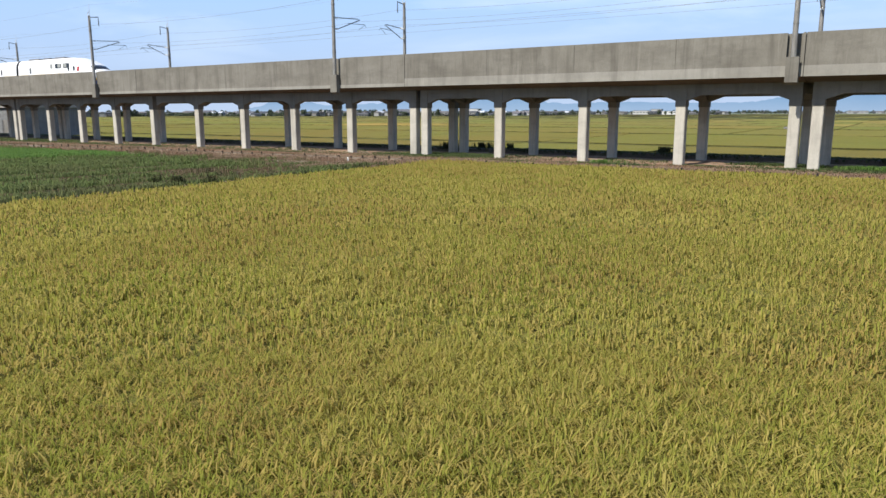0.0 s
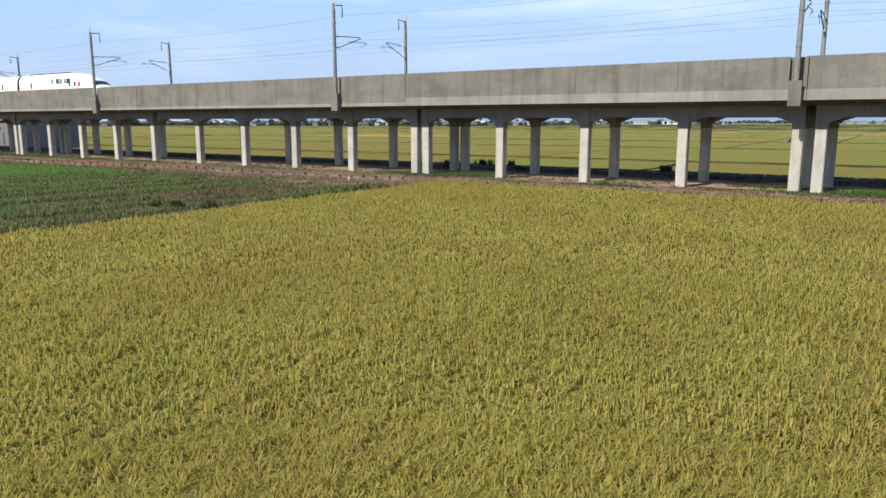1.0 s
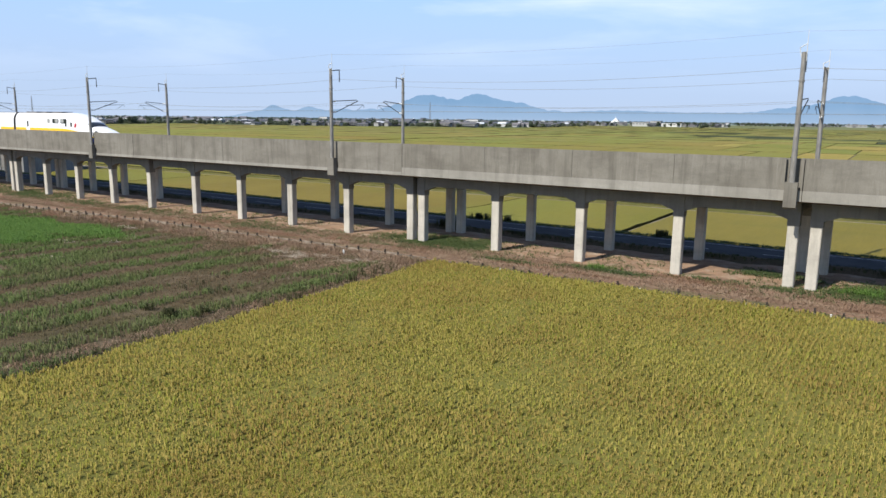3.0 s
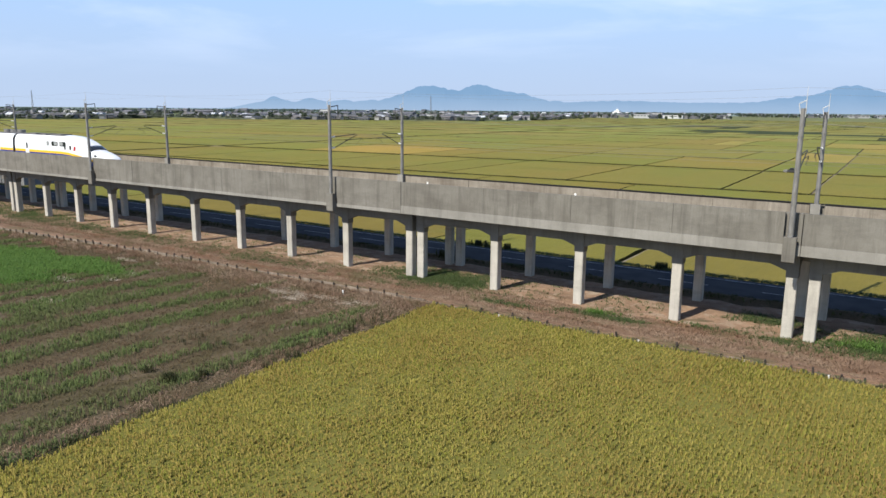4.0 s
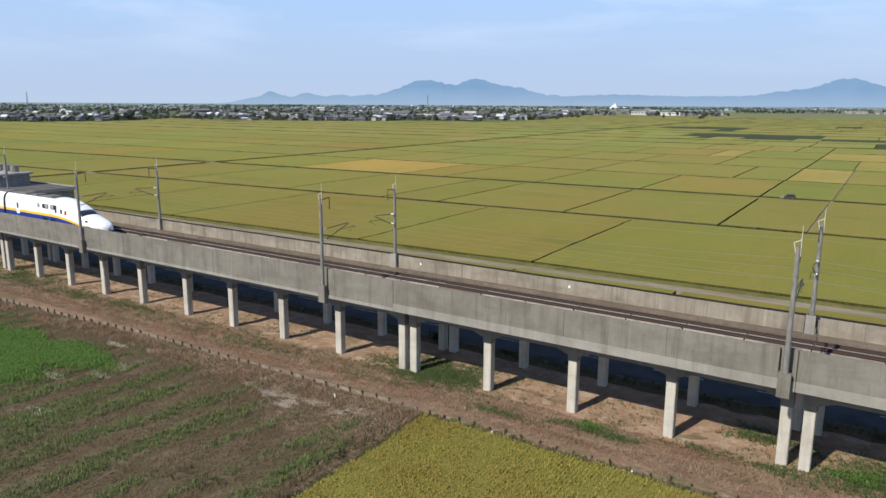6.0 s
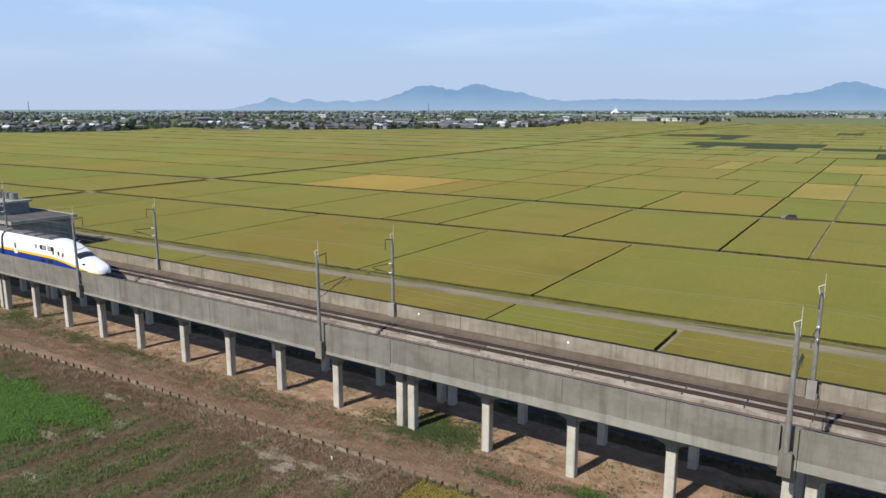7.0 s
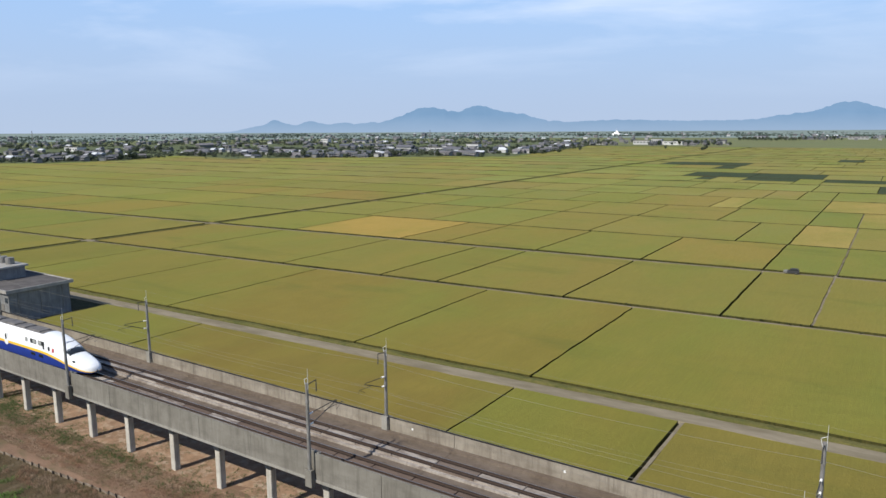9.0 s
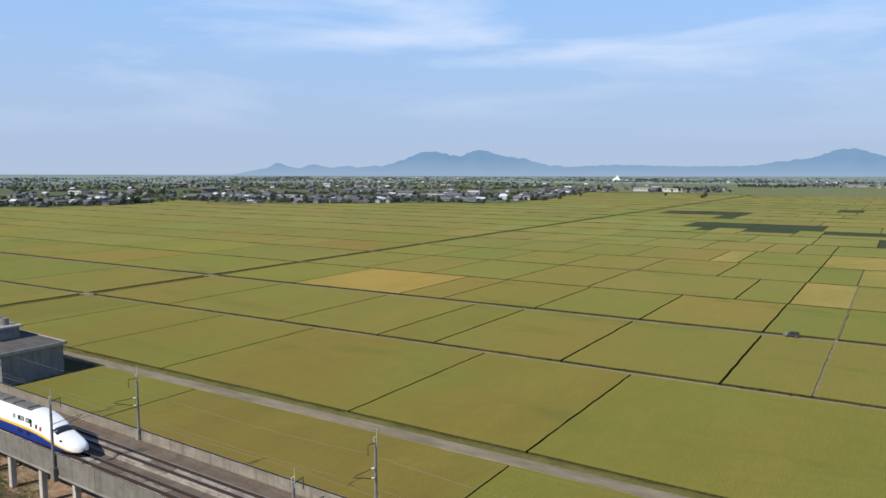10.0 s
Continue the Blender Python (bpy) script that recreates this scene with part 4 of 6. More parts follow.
hpart("wall", M_HUTW, HX - 34, HX, HY, HY + 13.8, PLAIN_Z - 0.4, 5.75)
hpart("roof_slab", M_HUTE, HX - 34.6, HX + 0.7, HY - 0.7, HY + 14.5, 5.74, 6.25)
hpart("roof_membrane", M_HUTR, HX - 34.2, HX + 0.35, HY - 0.35, HY + 14.15, 6.24, 6.275)
for y0, y1, x0, x1 in ((HY - 0.7, HY - 0.4, HX - 34.6, HX + 0.7), (HY + 14.2, HY + 14.5, HX - 34.6, HX + 0.7), (HY - 0.4, HY + 14.2, HX + 0.42, HX + 0.7)):
    hpart("roof_kerb", M_HUTE, x0, x1, y0, y1, 6.24, 6.48)
hpart("stair_head_wall", M_HUTW, HX - 26, HX - 13, HY + 3.5, HY + 10.5, 6.25, 9.0)
hpart("stair_head_roof", M_HUTE, HX - 26.6, HX - 12.4, HY + 2.9, HY + 11.1, 8.98, 9.4)
for i in range(3):
    bm = bmesh.new()
    tube(bm, (-5.8 - i * 3.2, 1.5, 9.4), (-5.8 - i * 3.2, 1.5, 11.0), 0.95, 0.95, 16)
    part("water_tank", bm, M_STEEL, hut)
for i in range(4):
    x = HX - 3.5 - 5.5 * i
    hpart("shutter_door", M_STEEL, x - 1.4, x + 1.4, HY - 0.06, HY + 0.02, 0.0, 3.0)
    hpart("window", M_PANE, x + 1.9, x + 3.2, HY - 0.03, HY + 0.02, 3.4, 4.6)
for i in range(3):
    y = HY + 2.0 + 5.0 * i
    bm = bmesh.new()
    tube(bm, (10.08, y - HY - 7, 0), (10.08, y - HY - 7, 5.7), 0.05, 0.05, 8)
    part("downpipe", bm, M_STEEL, hut)

# ---------------------------------------------------------------- far rice fields
def row_y(n, x):
    """The long banks between the strips of fields, which drift a little off the viaduct's line."""
    if n == 0:
        return 81.2
    base = [0, 113.7, 177.4, 237.2, 292.0, 349.7, 406.7, 464.5][n] if n < 8 else 464.5 + 57.3 * (n - 7)
    slope = [0, 0.029, 0.058, 0.067, 0.060, 0.0605, 0.088, 0.0872][n] if n < 8 else 0.0872
    return base + slope * max(x, -620)


def skew(x):
    return 0.02 * min(1.0, max(0.0, (x + 265) / 225))


def col_x(x, y):
    """Cross banks, named by their place at y = 175."""
    return x - skew(x) * (y - 175)


frng = random.Random(5)
PALE, OLIVE, GREEN, GOLD, DEEP = (0.212, 0.188, 0.030), (0.205, 0.168, 0.027), (0.172, 0.180, 0.025), (0.380, 0.250, 0.045), (0.040, 0.065, 0.025)
TAN, BROWN, LEAFY = (0.335, 0.240, 0.046), (0.232, 0.172, 0.030), (0.158, 0.178, 0.026)
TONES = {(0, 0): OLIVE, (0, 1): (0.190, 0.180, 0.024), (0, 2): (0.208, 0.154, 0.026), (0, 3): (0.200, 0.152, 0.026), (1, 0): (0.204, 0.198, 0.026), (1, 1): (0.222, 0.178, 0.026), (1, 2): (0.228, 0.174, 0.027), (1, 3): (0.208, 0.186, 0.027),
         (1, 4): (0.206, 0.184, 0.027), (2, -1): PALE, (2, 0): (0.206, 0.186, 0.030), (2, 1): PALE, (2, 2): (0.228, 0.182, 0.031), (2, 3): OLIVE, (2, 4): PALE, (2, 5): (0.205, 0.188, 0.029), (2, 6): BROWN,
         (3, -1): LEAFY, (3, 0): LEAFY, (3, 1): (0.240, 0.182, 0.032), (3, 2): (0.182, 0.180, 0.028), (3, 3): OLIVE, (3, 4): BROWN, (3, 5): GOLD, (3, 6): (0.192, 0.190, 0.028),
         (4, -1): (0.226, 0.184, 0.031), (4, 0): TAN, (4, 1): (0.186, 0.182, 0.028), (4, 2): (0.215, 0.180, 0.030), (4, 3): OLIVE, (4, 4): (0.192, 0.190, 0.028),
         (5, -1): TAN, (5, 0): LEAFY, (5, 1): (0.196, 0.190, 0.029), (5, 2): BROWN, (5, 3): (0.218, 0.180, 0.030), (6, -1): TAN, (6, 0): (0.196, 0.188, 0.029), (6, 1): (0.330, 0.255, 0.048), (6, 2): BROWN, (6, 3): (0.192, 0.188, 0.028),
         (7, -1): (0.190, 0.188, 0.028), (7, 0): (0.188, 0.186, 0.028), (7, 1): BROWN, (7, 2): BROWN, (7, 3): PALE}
CUTS = [[260, 120, -30.1, -56.4, -132.3, -228, -300, -400, -520],
        [260, 120, -57.9, -96.2, -153.4, -191, -229.2, -263],
        [110, 40, -20.5, -39.0, -76.5, -113.6, -132.5, -170, -222.5, -263],
        [110, 40, -20.2, -39.5, -75.7, -112, -148.9, -168.2, -221, -263],
        [110, 40, -20.3, -39.3, -57.4, -113.9, -150, -190, -226, -263],
        [110, 40, -20.8, -39, -75.9, -112.5, -150, -187, -226, -263],
        [110, 40, -38.9, -77.5, -92, -135, -172, -212, -263],
        [110, 40, -39.2, -56.8, -75.3, -110.5, -150, -190, -226, -263]]
# strips with bean fields among the rice: where they are cut, and which are beans
BEANS = {8: ([110, -26.5, -62, -100, -137, -190, -263], (0,)), 9: ([110, -64, -82, -119, -141, -153, -200, -263], (0, 2, 4)), 10: ([110, 0, -30, -68, -120, -172, -215, -263], (3, 4)),
         12: ([60, -30, -90, -157, -175, -215, -263], (3,)), 13: ([60, -20, -70, -110, -157, -200, -243, -263], (4, 5)), 15: ([60, -15, -59, -84, -130, -200, -263], (2,))}
EDGE = 0.30


def rice_field(n, xa, xb, tone, last=False, front=0.0, back=0.0):
    """A standing crop between two banks, knee to hip high, with a soft uneven top."""
    lo = lambda x: row_y(n, x) + (front or (5.6 if n == 1 else 3.5 if n == 3 else 1.9 if n == 2 else 0.8))
    hi = lambda x: back + row_y(n + (0 if back else 1), x) - 1.0
    bm = bmesh.new()
    w, d = abs(xa - xb), hi(xa) - lo(xa)
    nx, ny = max(3, min(26, int(w / 3))), max(3, min(20, int(d / 3)))
    far = 0 if n < 5 else 1
    if far:
        nx, ny = max(2, nx // 4), max(2, ny // 4)
    top = []
    for j in range(ny + 1):
        row = []
        for q in range(nx + 1):
            x = xb + (xa - xb) * q / nx
            y = lo(x) + (hi(x) - lo(x)) * j / ny
            X = x if n == 0 or x < -268 else max(col_x(x, y), -264.2) if q else (-264.2 if last else col_x(x, y))
            X += 0.22 * noise.noise((y * 0.35, x, 3.3)) if q in (0, nx) and n < 7 else 0
            edge = EDGE if n > 1 else 0.22 if n else 0.85 if xb == -30.1 and q == 0 else 0.16
            X += (edge if q == 0 else -edge if q == nx else 0)
            h = PLAIN_Z + 0.72 + 0.10 * noise.noise((x * 0.2, y * 0.2, n)) + 0.05 * noise.noise((x * 1.1, y * 1.1, 3))
            row.append(bm.verts.new((X, y, h)))
        top.append(row)
    for j in range(ny):
        for q in range(nx):
            bm.faces.new((top[j][q], top[j][q + 1], top[j + 1][q + 1], top[j + 1][q]))
    rim = top[0] + [r[-1] for r in top[1:]] + top[-1][-2::-1] + [r[0] for r in top[-2:0:-1]]
    low = [bm.verts.new((v.co.x, v.co.y, PLAIN_Z - 0.3)) for v in rim]
    for a in range(len(rim)):
        b = (a + 1) % len(rim)
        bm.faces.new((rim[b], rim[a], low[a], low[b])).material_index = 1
    for f in bm.faces:
        f.smooth = f.normal.z > 0.5
    names = "ripe rice field" if tone[0] > 0.18 else "greener field of rice" if tone[1] > 0.1 else "dark green bean field"
    word = {True: "golden-ripe rice field bounded by low banks"}.get(tone[0] > 0.3, names + " bounded by low grassy banks")
    bean = tone[1] < 0.1
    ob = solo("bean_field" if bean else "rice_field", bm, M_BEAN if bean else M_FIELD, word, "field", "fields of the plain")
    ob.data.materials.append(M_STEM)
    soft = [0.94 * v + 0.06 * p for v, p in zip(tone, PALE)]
    # farther strips turn paler and bluer: distance haze put into the field tone
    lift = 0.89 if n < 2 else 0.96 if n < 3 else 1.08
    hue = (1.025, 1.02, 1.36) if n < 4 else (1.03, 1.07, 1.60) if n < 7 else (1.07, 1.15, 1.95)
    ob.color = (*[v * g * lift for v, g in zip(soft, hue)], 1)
    return ob


for n in range(24):
    if n < len(CUTS):
        cuts = list(CUTS[n])
    elif n in BEANS:
        cuts = [x + skew(x) * (row_y(n, x) + 28 - 175) for x in BEANS[n][0]]
    else:
        cuts, x = [60], 60
        while x > -225:
            x -= 18.2 * frng.choice((1, 2, 2, 3))
            cuts.append(x)
        cuts[-1] = -263
    if n == 0:
        left = []
    else:
        x = -268.6
        left = [x]
        while x > -640 - 40 * min(n, 12):
            x -= 18.2 * frng.choice((2, 3, 3, 4))
            left.append(x)
    for group in (cuts, left):
        for i, (xa, xb) in enumerate(zip(group, group[1:])):
            t = [v * (0.86 + 0.26 * frng.random()) for v in frng.choice((PALE, PALE, PALE, OLIVE, GREEN))]
            if group is cuts:
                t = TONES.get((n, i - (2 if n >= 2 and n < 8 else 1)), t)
            if n in BEANS and group is cuts and i in BEANS[n][1]:
                t = DEEP
            if n == 0 and (xa, xb) == (-132.3, -228):
                rice_field(0, -132.3, -166.5, (0.200, 0.152, 0.026))
                rice_field(0, -206.5, -228, OLIVE)
                continue
            end = group is cuts and n > 0 and i == len(group) - 2
            if n == 9 and t is DEEP:
                rice_field(n, xa, xb, PALE, end, back=26.0)
                rice_field(n, xa, xb, DEEP, end, front=26.0)
                continue
            rice_field(n, xa, xb, tuple(t), end)

# banks and ditches under and between the fields
def bank(n, off, width, x0, x1, height, mat=M_BUND):
    """A grassy bank beside a strip of fields, about as tall as the crop, with a ragged top."""
    bm = bmesh.new()
    steps = int((x1 - x0) / (2.5 if n < 8 else 12))
    rows = []
    for i in range(steps + 1):
        x = x0 + (x1 - x0) * i / steps
        y = row_y(n, x) + off + 0.3 * noise.noise((x * 0.15, n, 2))
        w = width * (0.9 + 0.6 * noise.noise((x * 0.4, n, 5)) + 0.35 * noise.noise((x * 0.07, n, 1)))
        h = height * (1.0 + 0.5 * noise.noise((x * 0.5, n, 8)) + 0.4 * noise.noise((x * 0.06, n, 4)))
        rows.append([bm.verts.new((x, y + dy * w, z)) for dy, z in ((0, PLAIN_Z - 0.1), (0.12, PLAIN_Z + h * 0.85), (0.5, PLAIN_Z + h), (0.88, PLAIN_Z + h * 0.85), (1.0, PLAIN_Z - 0.1))])
    for p, q in zip(rows, rows[1:]):
        for i in range(4):
            bm.faces.new((p[i], q[i], q[i + 1], p[i + 1]))
    bmesh.ops.recalc_face_normals(bm, faces=bm.faces)
    solo("grass_bank", bm, mat, "overgrown grass bank between strips of rice fields", "bank", kind="structure")


bank(1, 3.75, 1.75, -640, 200, 0.60, M_BANKGRASS)
bank(3, 1.75, 1.5, -640, 110, 0.35)
bank(2, 0.75, 1.0, -640, 110, 0.38)
for n in (4, 5, 6, 7):
    bank(n, -1.2, 1.9, -640, 110, 0.72)
for n in range(8, 24):
    bank(n, -1.4, 2.9 if frng.random() < 0.6 else 1.4, -1000, 60, 0.95)

bm = bmesh.new()
sheet(bm, -1500, 300, 81.8, 1450, PLAIN_Z - 0.04, 60, 60, 0.05, 2.0)
solo("field_banks", bm, M_BUND, "dark grassy banks and ditches between the rice fields", "ground", kind="structure")


def lane(name, label, n, width, off, x0, x1, up=0.10):
    up += PLAIN_Z
    bm = bmesh.new()
    pts = [x0 + (x1 - x0) * i / 420 for i in range(421)]
    a = [bm.verts.new((x, row_y(n, x) + off + 0.22 * noise.noise((x * 0.1, n, 0)) + 0.16 * noise.noise((x * 0.7, n, 3)), up + 0.03 * noise.noise((x * 0.3, n, 4)))) for x in pts]
    b = [bm.verts.new((x, row_y(n, x) + off + width + 0.22 * noise.noise((x * 0.1, n, 7)) + 0.16 * noise.noise((x * 0.7, n, 5)), up + 0.03 * noise.noise((x * 0.3, n, 9)))) for x in pts]
    c = [bm.verts.new((v.co.x, v.co.y - 0.25, PLAIN_Z - 0.06)) for v in a]
    d = [bm.verts.new((v.co.x, v.co.y + 0.25, PLAIN_Z - 0.06)) for v in b]
    for p, q in ((c, a), (a, b), (b, d)):
        for i in range(420):
            bm.faces.new((p[i], p[i + 1], q[i + 1], q[i]))
    bmesh.ops.recalc_face_normals(bm, faces=bm.faces)
    solo(name, bm, M_GRAVEL, label, "track", kind="structure")


lane("gravel_road", "pale gravel farm road between the rice fields", 1, 3.4, 0.2, -640, 200, 0.25)
lane("ditch_edge", "pale concrete edge of a ditch between the rice fields", 2, 0.65, 0.0, -640, 110, 0.50)
lane("farm_track", "narrow pale farm track between the rice fields", 3, 1.5, 0.1, -640, 110, 0.50)
bm = bmesh.new()
box(bm, -267.4, -265.6, 120, 1300, PLAIN_Z - 0.06, PLAIN_Z + 0.62)
solo("lane_bank", bm, M_BANKGRASS, "dark overgrown bank running away between the fields", "bank", kind="structure")
bm = bmesh.new()
for n in (2, 3, 4, 5, 6, 8):
    y = row_y(n, -266)
    box(bm, -269.4, -262.6, y - 0.9, y + 2.2, PLAIN_Z - 0.06, PLAIN_Z + 0.66)
solo("lane_crossing", bm, M_GRAVEL, "pale gravel crossings where the overgrown lane meets the tracks", "track", kind="structure")


def cross_path(name, label, points, width):
    """A trodden path on a cross bank, through points (x, y)."""
    bm = bmesh.new()
    rows = [[bm.verts.new((x + dx + 0.06 * noise.noise((y * 0.5, dx, 1.0)), y, PLAIN_Z + z)) for dx, z in ((-width / 2 - 0.1, -0.06), (-width / 2, 0.50), (width / 2, 0.50), (width / 2 + 0.1, -0.06))] for x, y in points]
    for p, q in zip(rows, rows[1:]):
        for i in range(3):
            bm.faces.new((p[i], p[i + 1], q[i + 1], q[i]))
    solo(name, bm, M_GRAVEL, label, "track", kind="structure")


cross_path("field_path", "narrow pale footpath on a bank between fields", [(col_x(-20.5, y), y) for y in range(179, 406, 3)], 0.8)
cross_path("bank_path", "pale trodden bank between two rice fields", [(-29.62, y) for y in range(82, 113)], 0.5)


# ---------------------------------------------------------------- car on the farm track
def vehicle(x, y):
    v = thing("small_car", "small dark car with a pale bonnet parked on the farm track", "car", at=(x, y, PLAIN_Z + 0.55))
    bm = bmesh.new()
    prism(bm, [(-1.0, 0.3), (2.0, 0.3), (2.05, 0.8), (1.9, 1.0), (1.6, 1.5), (-0.1, 1.5), (-0.75, 0.98), (-1.0, 0.95)], -0.8, 0.8, "y")
    bmesh.ops.bevel(bm, geom=bm.edges[:], offset=0.06, segments=2)
    part("body", bm, M_DARK, v)
    bm = bmesh.new()
    prism(bm, [(-2.05, 0.32), (-1.0, 0.3), (-0.98, 0.96), (-1.9, 0.86), (-2.08, 0.7)], -0.79, 0.79, "y")
    bmesh.ops.bevel(bm, geom=bm.edges[:], offset=0.05, segments=2)
    part("bonnet", bm, M_STEEL, v, "pale grey bonnet")
    for s in (-1, 1):
        bm = bmesh.new()
        prism(bm, [(-0.6, 1.0), (1.75, 1.0), (1.5, 1.42), (-0.05, 1.42)], s * 0.79, s * 0.815, "y")
        part("side_window", bm, M_GLASS, v)
    bm = bmesh.new()
    prism(bm, [(-0.78, 1.02), (-0.72, 1.0), (-0.1, 1.49), (-0.16, 1.51)], -0.68, 0.68, "y")
    part("windscreen", bm, M_GLASS, v)
    for x_ in (-1.3, 1.3):
        for s in (-1, 1):
            bm = bmesh.new()
            tube(bm, (x_, s * 0.62, 0.3), (x_, s * 0.82, 0.3), 0.3, 0.3, 16)
            wheel = part("wheel", bm, M_RUBBER, v)
            bm = bmesh.new()
            tube(bm, (x_, s * 0.815, 0.3), (x_, s * 0.83, 0.3), 0.18, 0.18, 12)
            part("rim", bm, M_STEEL, wheel)
    v.rotation_euler = (0, 0, radians(3))
    return v


vehicle(-32.9, row_y(3, -32.9) + 0.9)

# ---------------------------------------------------------------- the near rice field
rng = np.random.default_rng(3)
RX0, RX1, RY0, RY1 = -35.3, 9.0, -1.4, 53.65
PADDY = -0.45   # the paddy's soil lies lower than the verge


def edge_keep(p):
    wob = 0.35 * np.sin(p[:, 1] * 0.7) + 0.2 * np.sin(p[:, 1] * 2.3)
    wob2 = 0.3 * np.sin(p[:, 0] * 0.6) + 0.2 * np.sin(p[:, 0] * 1.9)
    return (p[:, 0] > RX0 + wob * 0.28) & (p[:, 1] < RY1 + wob2 * 0.6)


gx, gy = np.meshgrid(np.arange(RX0, RX1, 0.30), np.arange(RY0, RY1, 0.21))
hills = np.stack([gx.ravel(), gy.ravel()], 1)
hills += rng.normal(0, 1, hills.shape) * [0.026, 0.05]
hills = hills[edge_keep(hills)]
dist = np.hypot(hills[:, 0], hills[:, 1])
ahead = np.arctan2(-hills[:, 0], hills[:, 1])
fan = (ahead > -0.30) & (ahead < 1.32)
round_about = ((dist <= 4.2) | ~fan) & (dist < 10) & (rng.uniform(0, 1, len(dist)) < 0.75)
hills, dist, fan = hills[fan | round_about], dist[fan | round_about], (fan & ~round_about)[fan | round_about]


def crop(sel, leaves, ears, wide, lengths=2, hook=2, arch=1.0):
    """Hills of rice, each a fountain of its own: upright leaves, and ears that arch over and hang."""
    p = hills[sel]
    patch = np.array([noise.noise((x * 0.9, y * 0.7, 1.0)) + 0.6 * noise.noise((x * 0.22, y * 0.15, 5.0)) for x, y in p])
    tall = 0.92 + 0.05 * patch + 0.04 * np.sin(p[:, 0] * 0.5) * np.cos(p[:, 1] * 0.37) + rng.normal(0, 0.045, len(p))
    girth = rng.uniform(0.75, 1.2, len(p))
    sets = []
    a = np.repeat(np.arange(len(p)), leaves)
    b = p[a] + rng.normal(0, 0.032, (len(a), 2))
    h = tall[a] * rng.uniform(0.80, 1.10, len(a))
    sets.append(blades(rng, b, 0.30, h, arch * girth[a] * rng.uniform(0.08, 0.24, len(a)), wide * rng.uniform(0.7, 1.1, len(a)), arch * rng.uniform(0.02, 0.16, len(a)), 0, lengths))
    a = np.repeat(np.arange(len(p)), ears)
    b = p[a] + rng.normal(0, 0.032, (len(a), 2))
    h = tall[a] * rng.uniform(0.84, 1.02, len(a))
    sets.append(blades(rng, b, 0.50, h, arch * girth[a] * rng.uniform(0.10, 0.24, len(a)), wide * rng.uniform(0.9, 1.6, len(a)), rng.uniform(0.12, 0.36, len(a)), 1, hook))
    return join(sets)


near_crop = crop(fan & (dist < 13), 23, 21, 0.0135, 3, 4, 1.6)
mid_crop = crop(fan & (dist >= 13) & (dist < 27), 8, 9, 0.023, 2, 3, 1.4)
far_crop = crop(fan & (dist >= 27), 3, 5, 0.039)
side_crop = crop(~fan, 3, 5, 0.036)
v, f, m = join([near_crop, mid_crop, far_crop, side_crop])
v = v + np.array([0, 0, PADDY])
stuff("rice_plants", v, f, [M_LEAF, M_EAR], m, "dense stand of ripe rice with drooping golden ears", "rice plants")

# added sheets that fill the gaps between plants with the dark filler tone
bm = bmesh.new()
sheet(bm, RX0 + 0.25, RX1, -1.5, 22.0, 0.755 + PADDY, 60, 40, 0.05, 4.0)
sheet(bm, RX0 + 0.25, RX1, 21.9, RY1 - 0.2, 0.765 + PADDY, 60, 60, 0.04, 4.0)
solo("rice_stubble_layer", bm, M_CANOPY, "dark sheet in shaded stem tone filling gaps between rice plants", "field", kind="structure")
bm = bmesh.new()
sheet(bm, RX1, 220, -200, RY1 - 0.2, 0.72 + PADDY, 60, 60, 0.08, 4.0)
sheet(bm, RX0 + 0.25, RX1, -200, -1.5, 0.60 + PADDY, 30, 40, 0.06, 4.0)
behind = solo("rice_field", bm, M_FIELD, "ripe rice field bounded by a fallow field", "field", "fields of the plain")
behind.color = (*PALE, 1)
bm = bmesh.new()
box(bm, -36.2, -35.1, -200, 53.5, -0.3, 0.06)
solo("field_bank", bm, M_BUND, "low grassy bank along the rice field", "ground", kind="structure")


# ---------------------------------------------------------------- stakes and boards along the verge
def fence_y(x):
    return 54.6 - 0.7 / (1 + math.exp((x + 50) / 6.0)) - max(0.0, -75 - x) * 0.065


edging = thing("edging_fence", "low line of dark stakes and pale boards along the verge", "fence")
stake_bm = bmesh.new()
prism(stake_bm, [(-0.06, -0.06), (0.06, -0.06), (0.06, 0.06), (-0.06, 0.06)], -0.2, 0.54, "z")
stake_mesh = mesh_of("stake", stake_bm, M_POST)
board_bm = bmesh.new()
box(board_bm, -0.735, 0.735, -0.025, 0.025, -0.1, 0.34)
board_mesh = mesh_of("board", board_bm, M_STONE)
for i in range(86):
    x = 2.0 - 1.5 * i
    s = part("stake", stake_mesh, M_POST, edging, at=(x + frng.uniform(-0.08, 0.08), fence_y(x) - 0.08, frng.uniform(-0.26, 0.02)))
    s.rotation_euler = (frng.uniform(-0.16, 0.16), frng.uniform(-0.16, 0.16), 0)
    part("board", board_mesh, M_STONE, edging, at=(x - 0.75, (fence_y(x) + fence_y(x - 1.5)) / 2, frng.uniform(-0.09, 0.02) - (0.14 if x > -37 else 0.0)))
for x in (-29, -17.2, -9.8, -4.6):
    bm = bmesh.new()
    prism(bm, [(-0.05, -0.05), (0.05, -0.05), (0.05, 0.05), (-0.05, 0.05)], -0.2, 0.36, "z")
    p = solo("marker_post", bm, M_LIME, "short white boundary marker post at the field's edge", "post", "marker posts")
    p.location = (x, fence_y(x) - 0.6, 0)


